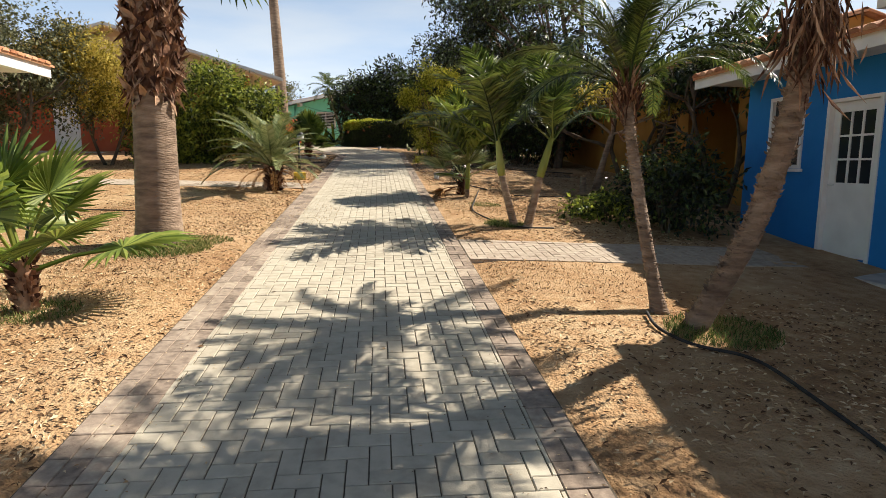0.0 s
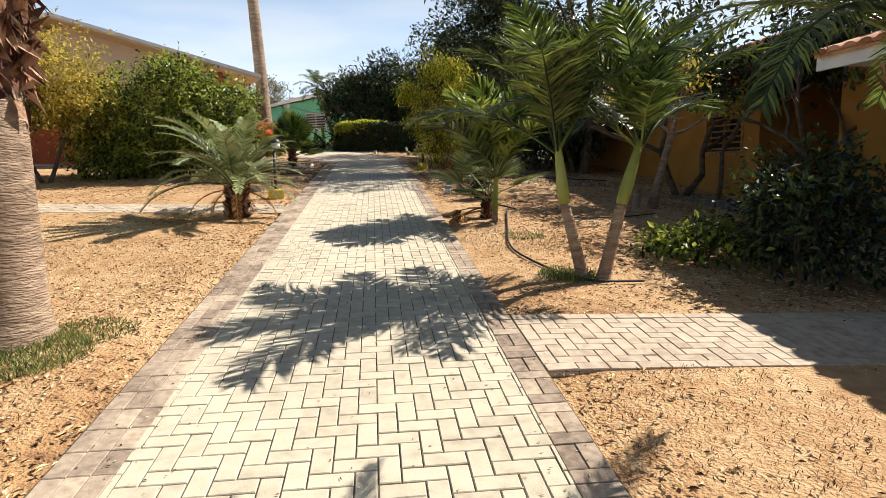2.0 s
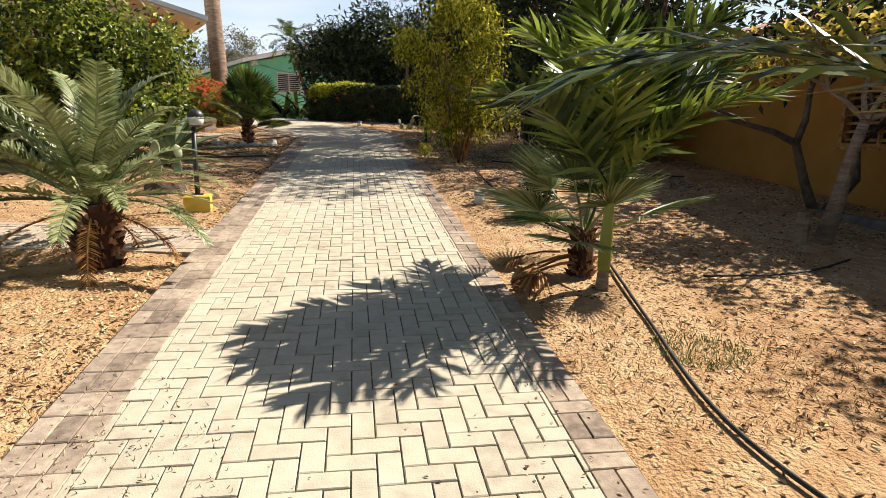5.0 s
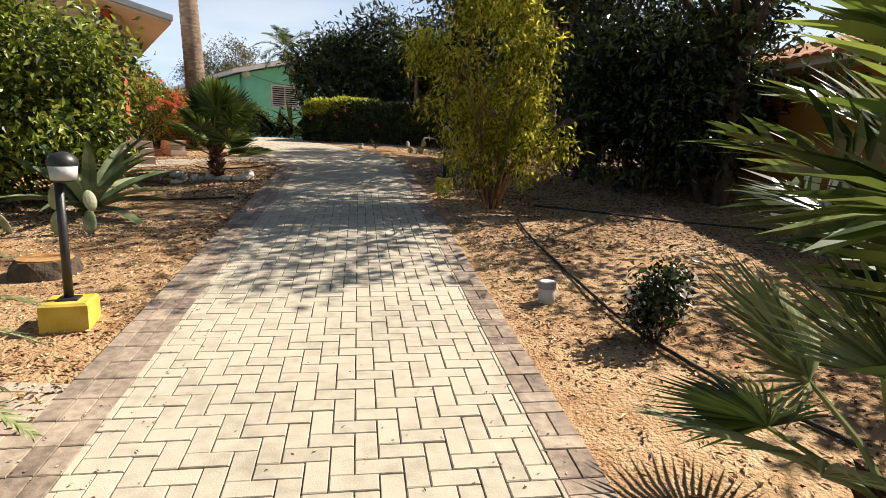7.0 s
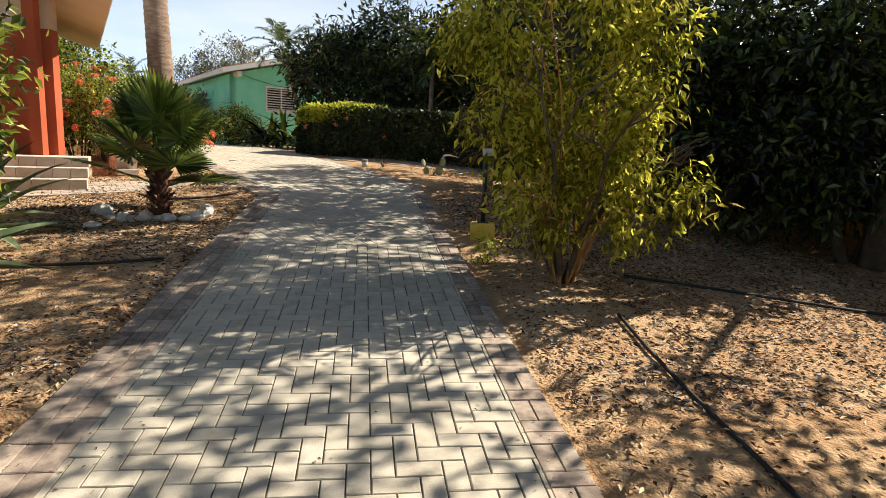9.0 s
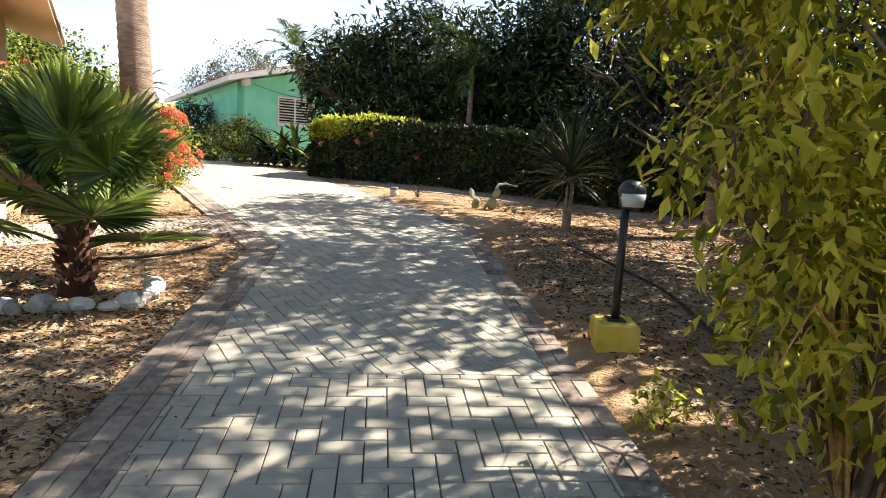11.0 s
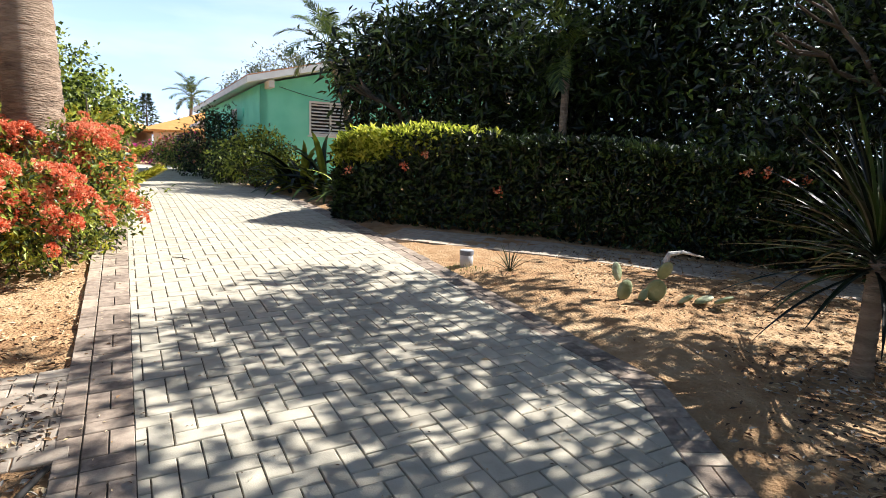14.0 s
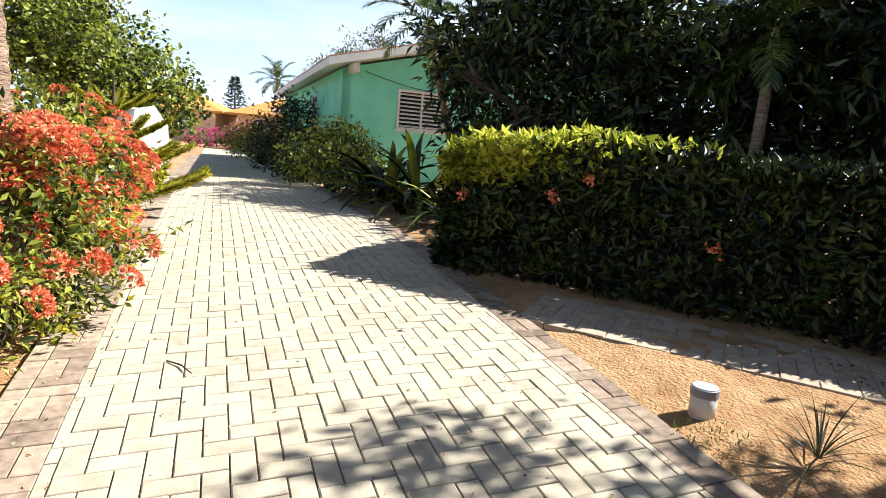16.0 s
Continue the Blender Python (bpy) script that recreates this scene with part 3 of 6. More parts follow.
# ---- houses ----
def wall_mesh(length, z0, z1, thick, holes=()):
    """A wall along +x with its outer face at y = 0, and real openings (u0, u1, z0, z1)."""
    us = sorted({0.0, length, *[h[0] for h in holes], *[h[1] for h in holes]})
    zs = sorted({z0, z1, *[h[2] for h in holes], *[h[3] for h in holes]})
    nu, nz = len(us), len(zs)
    V = [(u, y, z) for y in (0.0, thick) for z in zs for u in us]

    def solid(i, j):
        if not (0 <= i < nu - 1 and 0 <= j < nz - 1):
            return False
        u, z = (us[i] + us[i + 1]) / 2, (zs[j] + zs[j + 1]) / 2
        return not any(h[0] < u < h[1] and h[2] < z < h[3] for h in holes)

    def at(i, j, k):
        return k * nu * nz + j * nu + i

    F = []
    for i in range(nu - 1):
        for j in range(nz - 1):
            if not solid(i, j):
                continue
            F.append((at(i, j, 0), at(i + 1, j, 0), at(i + 1, j + 1, 0), at(i, j + 1, 0)))
            F.append((at(i, j + 1, 1), at(i + 1, j + 1, 1), at(i + 1, j, 1), at(i, j, 1)))
            if not solid(i - 1, j):
                F.append((at(i, j, 1), at(i, j, 0), at(i, j + 1, 0), at(i, j + 1, 1)))
            if not solid(i + 1, j):
                F.append((at(i + 1, j, 0), at(i + 1, j, 1), at(i + 1, j + 1, 1), at(i + 1, j + 1, 0)))
            if not solid(i, j - 1):
                F.append((at(i, j, 1), at(i + 1, j, 1), at(i + 1, j, 0), at(i, j, 0)))
            if not solid(i, j + 1):
                F.append((at(i, j + 1, 0), at(i + 1, j + 1, 0), at(i + 1, j + 1, 1), at(i, j + 1, 1)))
    return Mesh().add(V, F)


def placed(ob, x, y, z, turn):
    ob.matrix_basis = pose(x, y, z, 0, 0, turn)
    return ob


def window(parent, u0, u1, z0, z1, cols, rows, louvre=False, name="window", paint=M_WHITE, label="white painted window frame"):
    """A window in its opening, in the wall's own frame: casing, sill, bars, panes or slats."""
    f = Mesh()
    w = 0.05
    e = 0.004
    f.box((u0 - w, -0.025, z1 - e), (u1 + w, 0.06, z1 + w)), f.box((u0 - w, -0.025, z0 - w), (u1 + w, 0.06, z0 + e))
    f.box((u0 - w, -0.025, z0 + e), (u0 + e, 0.06, z1 - e)), f.box((u1 - e, -0.025, z0 + e), (u1 + w, 0.06, z1 - e))
    win = part(name, f, paint, parent, label)
    part("sill", Mesh().box((u0 - 0.09, -0.07, z0 - w - 0.045), (u1 + 0.09, 0.05, z0 - w - 0.003), bevel=0.008), paint, win)
    # the unlit room's darkness, painted on a thin sheet
    part("backing", Mesh().box((u0, 0.12, z0), (u1, 0.14, z1)), M_ROOMSHADE, win, "near-black sheet in place of the unlit room")
    for i in range(1, cols):
        u = u0 + (u1 - u0) * i / cols
        part("bar", Mesh().box((u - 0.02, -0.005, z0), (u + 0.02, 0.05, z1)), paint, win)
    if louvre:
        for i in range(cols):
            a, b = u0 + (u1 - u0) * i / cols + 0.025, u0 + (u1 - u0) * (i + 1) / cols - 0.025
            for j in range(rows):
                z = z0 + (z1 - z0) * (j + 0.5) / rows
                s = Mesh()
                s.add([(a, 0.0, z - 0.016), (b, 0.0, z - 0.016), (b, 0.05, z + 0.016), (a, 0.05, z + 0.016), (a, 0.004, z - 0.028), (b, 0.004, z - 0.028), (b, 0.054, z + 0.004), (a, 0.054, z + 0.004)],
                      [(0, 1, 2, 3), (7, 6, 5, 4), (0, 4, 5, 1), (1, 5, 6, 2), (2, 6, 7, 3), (3, 7, 4, 0)])
                part("slat", s, paint, win)
    else:
        for j in range(1, rows):
            z = z0 + (z1 - z0) * j / rows
            part("bar", Mesh().box((u0, 0.0, z - (0.022 if j == rows // 2 else 0.012)), (u1, 0.045, z + (0.022 if j == rows // 2 else 0.012))), paint, win)
        part("pane", Mesh().box((u0, 0.03, z0), (u1, 0.036, z1)), M_GLASS, win)
    return win


def tile_roof(parent, name, m_pose, width, depth, rise, material=M_TILE, pitch=0.22, over=0.05):
    """A roof plane that leaves the eave at the origin, goes along +x and climbs along +y, of round tiles in rolls."""
    n = int(width / pitch)
    seg = 6
    roof = part(name, Mesh().add([(0, -over, -0.04), (width, -over, -0.04), (width, depth, rise - 0.04), (0, depth, rise - 0.04), (0, -over, 0.004), (width, -over, 0.004), (width, depth, rise + 0.004), (0, depth, rise + 0.004)],
                                 [(3, 2, 1, 0), (4, 5, 6, 7), (0, 1, 5, 4), (1, 2, 6, 5), (2, 3, 7, 6), (3, 0, 4, 7)]), material, parent, "rounded clay roof tiles")
    roof.matrix_basis = m_pose
    V, F = [], []
    for y, z in ((-over - 0.03, 0.0), (depth, rise)):
        for k in range(seg + 1):
            a = math.pi * k / seg
            V.append((-math.cos(a) * pitch * 0.46, y, z + math.sin(a) * 0.06))
    for k in range(seg):
        F.append((k, k + 1, seg + 2 + k, seg + 1 + k))
    F.append(tuple(range(seg + 1)))
    row = Mesh().add(V, F).mesh("roof_tile", material)
    for i in range(n):
        part("roof_tile", row, material, roof).location = ((i + 0.5) * pitch, 0, 0)
    return roof


def gable(parent, material, x0, x1, y0, y1, z0, rise):
    """The triangle of wall under the ends of a pitched roof."""
    V = [(x, y, z) for x in (x0, x1) for y, z in ((y0, z0), (y1, z0), ((y0 + y1) / 2, z0 + rise))]
    return part("gable", Mesh().add(V, [(0, 2, 1), (3, 4, 5), (0, 1, 4, 3), (1, 2, 5, 4), (2, 0, 3, 5)]), material, parent)


# blue house beside the first palms
BX, BZ = 6.10, 0.30
blue = thing("blue_house", (BX, 8.5, BZ), "bright blue rendered bungalow with white glazed door", "house", turn=-90)
H1 = 2.55
wall = part("wall", wall_mesh(8.0, -0.3, H1, 0.2, [(1.79, 2.58, 0.05, 2.05), (0.63, 1.26, 1.24, 2.18)]), M_BLUE, blue)
window(wall, 0.63, 1.26, 1.24, 2.18, 2, 4)
part("wall", Mesh().box((0, 0.2, -0.3), (0.2, 5.2, H1)), M_BLUE, blue)
part("wall", Mesh().box((7.8, 0.2, -0.3), (8.0, 5.2, H1)), M_BLUE, blue)
part("wall", Mesh().box((0, 5.2, -0.3), (8.0, 5.4, H1)), M_BLUE, blue)
dm = Mesh()
u0, u1, z0, z1 = 1.797, 2.573, 0.06, 2.045
dm.box((u0, 0.05, z0), (u1, 0.09, z0 + 0.95)), dm.box((u0, 0.05, z1 - 0.13), (u1, 0.09, z1))
dm.box((u0, 0.05, z0 + 0.95), (u0 + 0.11, 0.09, z1 - 0.13)), dm.box((u1 - 0.11, 0.05, z0 + 0.95), (u1, 0.09, z1 - 0.13))
door = part("door", dm, M_WHITE, blue, "white door with nine glazed panes above a plain panel")
part("pane", Mesh().box((u0 + 0.11, 0.066, z0 + 0.95), (u1 - 0.11, 0.072, z1 - 0.13)), M_GLASS, door)
for i in (1, 2):
    u = u0 + 0.11 + (u1 - u0 - 0.22) * i / 3
    part("glazing_bar", Mesh().box((u - 0.013, 0.048, z0 + 0.95), (u + 0.013, 0.092, z1 - 0.13)), M_WHITE, door)
    z = z0 + 0.95 + (z1 - 0.13 - z0 - 0.95) * i / 3
    part("glazing_bar", Mesh().box((u0 + 0.11, 0.046, z - 0.013), (u1 - 0.11, 0.094, z + 0.013)), M_WHITE, door)
part("handle", Mesh().tube([(u0 + 0.06, 0.05, 0.98), (u0 + 0.06, 0.0, 0.98), (u0 + 0.16, -0.005, 0.98)], [0.012, 0.011, 0.009], 8), M_PVC, door, "metal lever handle")
fm = Mesh()
fm.box((1.74, -0.02, 0.002), (1.794, 0.1, 2.09)), fm.box((2.576, -0.02, 0.002), (2.63, 0.1, 2.09)), fm.box((1.794, -0.02, 2.046), (2.576, 0.1, 2.09))
part("door_frame", fm, M_WHITE, blue)
part("soffit", Mesh().box((-0.5, -0.62, H1), (8.4, 5.6, H1 + 0.06)), M_WHITE, blue)
part("fascia", Mesh().box((-0.52, -0.66, H1 - 0.06), (8.4, -0.62, H1 + 0.14), bevel=0.01), M_WHITE, blue)
tile_roof(blue, "roof", pose(-0.5, -0.66, H1 + 0.12), 8.9, 3.4, 1.0)
tile_roof(blue, "roof", pose(8.4, 6.14, H1 + 0.12, 0, 0, 180), 8.9, 3.4, 1.0)
for x in (0.0, 7.8):
    gable(blue, M_BLUE, x, x + 0.2, -0.4, 5.88, H1 + 0.065, 0.95)
# added porch, kept out of view: its roof throws shade on the soil
part("unseen_porch_roof", Mesh().box((4.35, -1.75, H1 - 0.02), (9.0, -0.67, H1 + 0.12), bevel=0.02), M_WHITE, blue)
for u in (6.8, 8.8):
    part("unseen_porch_post", Mesh().box((u, -1.65, -0.3), (u + 0.1, -1.55, H1 - 0.022)), M_WHITE, blue)
part("apron", Mesh().box((-0.4, -0.75, -0.35), (8.0, 0.0, 0.0), bevel=0.02), M_CONC, blue, "weathered concrete apron")
tagged(part("door_mat", Mesh().box((-0.55, -0.32, 0), (0.55, 0.32, 0.025), bevel=0.01), M_HOSE), "black rubber door mat on the concrete apron", "mat").matrix_basis = pose(BX - 0.4, 6.3, BZ + 0.001, 0, 0, 90)

# mint green house at the top of the drive
GX, GY, GZ = -4.75, 35.6, SLOPE * 28
green = thing("green_house", (GX, GY, GZ), "mint green bungalow with white eaves and louvred windows", "house", turn=27)
HG = 2.56
gw = part("wall", wall_mesh(7.5, -0.2, HG, 0.2, [(1.36, 2.48, 1.36, 2.18), (4.6, 5.9, 1.15, 2.1)]), M_TEAL, green)
window(gw, 1.36, 2.48, 1.36, 2.18, 2, 9, True)
window(gw, 4.6, 5.9, 1.15, 2.1, 2, 9, True)
sw = placed(part("wall", wall_mesh(12.0, -0.2, HG, 0.2, [(7.6, 8.3, 1.3, 2.1), (3.0, 3.8, 0.0, 2.05)]), M_TEAL, green), 0, 12.0, 0, -90)
window(sw, 7.6, 8.3, 1.3, 2.1, 1, 7, True)
part("door", Mesh().box((3.02, 0.06, 0.01), (3.78, 0.1, 2.03)), M_WHITE, sw)
part("vent", Mesh().box((9.3, -0.03, 1.85), (9.55, 0.0, 2.1), bevel=0.01), M_TEAL, sw)
part("wall", Mesh().box((0, 11.8, -0.2), (7.5, 12.0, HG)), M_TEAL, green)
part("wall", Mesh().box((7.5, 0, -0.2), (7.7, 12.0, HG)), M_TEAL, green)
gm = Mesh()
gm.add([(0, 0, HG), (7.5, 0, HG), (3.75, 0, HG + 0.95), (0, 0.2, HG), (7.5, 0.2, HG), (3.75, 0.2, HG + 0.95)], [(0, 1, 2), (5, 4, 3), (0, 3, 4, 1), (1, 4, 5, 2), (2, 5, 3, 0)])
part("gable", gm, M_TEAL, green)
for sx, nm in ((1, "roof"), (-1, "roof")):
    rm = Mesh()
    x0, x1 = (-0.44, 3.78) if sx > 0 else (7.94, 3.72)
    za, zb = HG - 0.06, HG + 1.02
    V = [(x0, -0.7, za), (x1, -0.7, zb), (x1, 12.4, zb), (x0, 12.4, za), (x0, -0.7, za + 0.16), (x1, -0.7, zb + 0.16), (x1, 12.4, zb + 0.16), (x0, 12.4, za + 0.16)]
    rm.add(V, [(0, 1, 2, 3), (7, 6, 5, 4), (0, 4, 5, 1), (1, 5, 6, 2), (2, 6, 7, 3), (3, 7, 4, 0)])
    roof = part(nm, rm, M_WHITE, green, "white roof edge and soffit")
    tm = Mesh()
    tm.add([(a, b, c + (0.164 if k < 4 else 0.19)) for k, (a, b, c) in enumerate([(x0, -0.7, za), (x1, -0.7, zb), (x1, 12.4, zb), (x0, 12.4, za)] * 2)],
           [(0, 1, 2, 3), (7, 6, 5, 4), (0, 4, 5, 1), (1, 5, 6, 2), (2, 6, 7, 3), (3, 7, 4, 0)])
    part("covering", tm, M_TILE, roof, "clay red roof covering")
part("purlin", Mesh().box((0.12, -0.55, HG - 0.12), (0.26, 0.0, HG + 0.06)), M_WHITE, green)
wire = [(0.5 + 0.25 * i, -0.03, HG - 0.03 - 0.16 * math.sin(i / 6 * 1.6) - 0.02 * i) for i in range(8)]
part("cable", Mesh().tube(wire, [0.008] * 8, 5), M_BLACK, green, "loose black cable on the gable")

# terracotta house: gable towards the drive's foot, broad cream soffit, white louvred door
RX, RY, RZ = -14.0, 22.25, 1.90
red = thing("terracotta_house", (RX, RY, RZ), "terracotta and cream bungalow with broad white eaves", "house")
HR, RW, RISE = 2.78, 9.55, 0.296
part("wall", wall_mesh(RW, -0.8, 2.2, 0.2, [(2.55, 3.45, 0.0, 2.0)]), M_ORANGE, red, "terracotta lower wall")
gb = Mesh()
gb.add([(0, 0.004, 2.2), (RW, 0.004, 2.2), (RW, 0.004, HR), (RW / 2, 0.004, HR + RISE * RW / 2), (0, 0.004, HR), (0, 0.2, 2.2), (RW, 0.2, 2.2), (RW, 0.2, HR), (RW / 2, 0.2, HR + RISE * RW / 2), (0, 0.2, HR)],
       [(0, 1, 2, 3, 4), (9, 8, 7, 6, 5), (0, 5, 6, 1), (1, 6, 7, 2), (2, 7, 8, 3), (3, 8, 9, 4), (4, 9, 5, 0)])
part("gable", gb, M_CREAM, red, "cream gable wall")
part("wall", Mesh().box((-0.2, 0.1, -0.6), (0, 4.0, 1.0), turn=24.5, at=(RW, 0.0, 0)), M_ORANGE, red)
part("wall", Mesh().box((-0.2, 0.1, 1.0), (-0.004, 4.0, HR), turn=24.5, at=(RW, 0.0, 0)), M_CREAM, red)
part("wall", Mesh().box((0, 3.6, -0.4), (RW - 1.75, 3.8, HR)), M_CREAM, red)
part("column", Mesh().box((RW - 0.26, -0.24, -0.4), (RW - 0.10, -0.08, HR + 0.02), bevel=0.01), M_ORANGE, red)
for i in range(2):
    dl = part("door", Mesh().box((2.56 + i * 0.445, 0.02, 0.02), (2.565 + i * 0.445 + 0.43, 0.06, 1.99)), M_WHITE, red, "white louvred door leaf")
    for j in range(14):
        part("slat", Mesh().box((2.62 + i * 0.445, 0.0, 0.12 + j * 0.13), (2.94 + i * 0.445, 0.02, 0.20 + j * 0.13)), M_WHITE, dl)
for sx in (1, -1):
    x0, x1 = (RW + 1.15, RW / 2 - 0.02) if sx > 0 else (-1.15, RW / 2 + 0.02)
    za, zb = HR - 1.15 * RISE + 0.06, HR + RISE * RW / 2 + 0.06
    y0, y1 = -0.75, 4.35
    sk = -2.3
    B = [(x0, y0, za), (x1, y0, zb), (x1 + sk, y1, zb), (x0 + sk, y1, za)]
    box6 = [(0, 1, 2, 3), (7, 6, 5, 4), (0, 4, 5, 1), (1, 5, 6, 2), (2, 6, 7, 3), (3, 7, 4, 0)]
    roof = part("roof", Mesh().add(B + [(x, y, z + 0.05) for x, y, z in B], box6), M_CREAM, red, "cream painted soffit")
    T = [(x0 + sx * 0.05, y0 - 0.05, za + 0.053), (x1, y0 - 0.05, zb + 0.053), (x1 + sk, y1, zb + 0.053), (x0 + sk + sx * 0.05, y1, za + 0.053)]
    part("covering", Mesh().add(T + [(x, y, z + 0.10) for x, y, z in T], box6), M_WHITE, roof, "pale roof covering with white edge")
part("step", Mesh().box((2.2, -0.9, -0.6), (4.6, -0.003, -0.02), bevel=0.02), M_CONC, red)
st = thing("terrace_steps", (-3.75, 21.1, gz(-3.75, 21.1)), "pale brick terrace steps beside the terracotta house", "steps", turn=20)
for k in range(3):
    for i in range(6):
        part("brick", Mesh().box((-1.1 + i * 0.21, 0.05 + k * 0.3, k * 0.14 - 0.1 * (k == 0)), (-0.895 + i * 0.21, 0.33 + k * 0.3 + 0.4 * (k == 2), (k + 1) * 0.14), bevel=0.006), M_BRICKSTEP, st)
part("side_wall", Mesh().box((-1.6, -0.2, -0.2), (-1.12, 1.3, 0.62), bevel=0.02), M_ORANGE, st, "terracotta side wall")

# teal bungalow at the far left of the start
tb = thing("teal_bungalow", (-7.3, 11.6, 0.75), "teal bungalow with a white clay-tiled eave", "house")
part("wall", Mesh().box((-4, -6, -0.6), (0, 0, 2.5)), M_TEAL, tb)
part("soffit", Mesh().box((-4.5, -6.5, 2.5), (0.9, 0.6, 2.56)), M_WHITE, tb)
part("fascia", Mesh().box((0.9, -6.5, 2.42), (0.95, 0.65, 2.66), bevel=0.01), M_WHITE, tb)
tile_roof(tb, "roof", pose(0.95, -6.5, 2.66, 0, 0, 90), 7.2, 3.0, 0.7)
tile_roof(tb, "roof", pose(-5.05, 0.7, 2.66, 0, 0, -90), 7.2, 3.0, 0.7)
part("gable", Mesh().add([(x, y, z) for y in (-0.2, 0.0) for x, z in ((-4.8, 2.565), (0.7, 2.565), (-2.05, 3.25))], [(0, 1, 2), (3, 5, 4), (0, 3, 4, 1), (1, 4, 5, 2), (2, 5, 3, 0)]), M_TEAL, tb)

# ochre house in the shade of the trees
och = thing("ochre_house", (7.6, 24.0, 0.95), "ochre rendered bungalow in deep shade", "house", turn=-90)
ow = part("wall", wall_mesh(13.0, -0.6, 2.7, 0.2, [(9.0, 10.3, 1.0, 1.75), (10.85, 12.85, -0.6, 2.4)]), M_OCHRE, och)
window(ow, 9.0, 10.3, 1.0, 1.75, 2, 6, True, paint=M_WOOD, label="brown louvred window")
part("wall", Mesh().box((0, 4.8, -0.6), (13.0, 5.0, 2.7)), M_OCHRE, och)
part("wall", Mesh().box((10.6, 0.2, -0.6), (10.8, 4.8, 2.7)), M_OCHRE, och)
part("wall", Mesh().box((13.2, 0, -0.6), (15.4, 0.2, 2.7)), M_OCHRE, och)
part("wall", Mesh().box((13.0, 0, -0.6), (13.2, 5, 2.7)), M_OCHRE, och)
part("wall", Mesh().box((-0.2, 0, -0.6), (0, 5, 2.7)), M_OCHRE, och)
part("soffit", Mesh().box((-0.6, -0.7, 2.7), (13.6, 5.2, 2.78)), M_WHITE, och)
tile_roof(och, "roof", pose(-0.6, -0.75, 2.8), 14.0, 3.0, 0.9)
tile_roof(och, "roof", pose(13.4, 5.25, 2.8, 0, 0, 180), 14.0, 3.0, 0.9)
for x in (-0.2, 13.0):
    gable(och, M_OCHRE, x, x + 0.2, -0.5, 5.0, 2.785, 0.85)
part("kerb", Mesh().box((-0.5, -1.3, -0.3), (13.0, -1.12, 0.10), bevel=0.03), M_DARKCONC, och, "low concrete kerb")

# far houses at the end of the drive
FZ = SLOPE * 28


def far_house(x, y, w, d, turn, wallm, roofm, label):
    h = thing("far_bungalow", (x, y, FZ), label, "house", turn=turn)
    hw = part("wall", wall_mesh(w, -0.3, 2.5, 0.2, [(w * 0.2, w * 0.2 + 1.4, 0.9, 2.1), (w * 0.6, w * 0.6 + 1.4, 0.9, 2.1)]), wallm, h)
    window(hw, w * 0.2, w * 0.2 + 1.4, 0.9, 2.1, 2, 2)
    window(hw, w * 0.6, w * 0.6 + 1.4, 0.9, 2.1, 2, 2)
    part("wall", Mesh().box((0, 0.2, -0.3), (0.2, d, 2.5)), wallm, h)
    part("wall", Mesh().box((w - 0.2, 0.2, -0.3), (w, d, 2.5)), wallm, h)
    r = Mesh()
    o = 0.8
    r.add([(-o, -o, 2.5), (w + o, -o, 2.5), (w + o, d + o, 2.5), (-o, d + o, 2.5), (w / 2 - 0.6, d / 2, 4.3), (w / 2 + 0.6, d / 2, 4.3), (-o, -o, 2.35), (w + o, -o, 2.35), (w + o, d + o, 2.35), (-o, d + o, 2.35)],
          [(0, 1, 5, 4), (1, 2, 5), (2, 3, 4, 5), (3, 0, 4), (6, 7, 1, 0), (7, 8, 2, 1), (8, 9, 3, 2), (9, 6, 0, 3), (9, 8, 7, 6)])
    part("roof", r, roofm, h, "hipped orange tile roof")
    return h


far_house(-32, 66, 8, 7, 12, M_CREAM, M_ORTILE, "far cream bungalow with a hipped orange tile roof")
far_house(-22.5, 68, 8, 7, 12, M_CREAM, M_ORTILE, "far cream bungalow with a hipped orange tile roof")
oh = thing("orange_house", (-10.6, 50.0, FZ), "orange bungalow with a white eave beyond the shrubs", "house", turn=27)
part("wall", Mesh().box((0, 0, -0.2), (6, 9, 2.3)), M_OCHRE, oh)
part("roof", Mesh().box((-0.8, -0.6, 2.3), (6.5, 9.5, 2.5), bevel=0.05), M_WHITE, oh)

# ---- palms ----
def trunk_path(base, top, bow=(0, 0), n=9):
    b, t = Vector(base), Vector(top)
    return [b.lerp(t, i / n) + Vector((bow[0], bow[1], 0)) * math.sin(math.pi * i / n) for i in range(n + 1)]


def ringed_trunk(path, r0, r1, rings, rng, n=12, flare=1.5, amp=1.0):
    """A palm trunk: tapered, swollen at the foot, with the scars of old leaves as shallow rings."""
    m = Mesh()
    P, R = [], []
    k = rings
    for i in range(k * 2 + 1):
        u = i / (k * 2)
        q = u * (len(path) - 1)
        j = min(int(q), len(path) - 2)
        P.append(path[j].lerp(path[j + 1], q - j))
        r = r0 + (r1 - r0) * u
        r *= 1 + (flare - 1) * math.exp(-u * 14)
        R.append(r * (1.0 + amp * ((0.035 if i % 2 else -0.012) + rng.uniform(-0.012, 0.012))))
    return m.tube([tuple(p) for p in P], R, n)


def stubs(name, m, material, parent):
    return tagged(part(name, m, material, parent), kind="stuff")


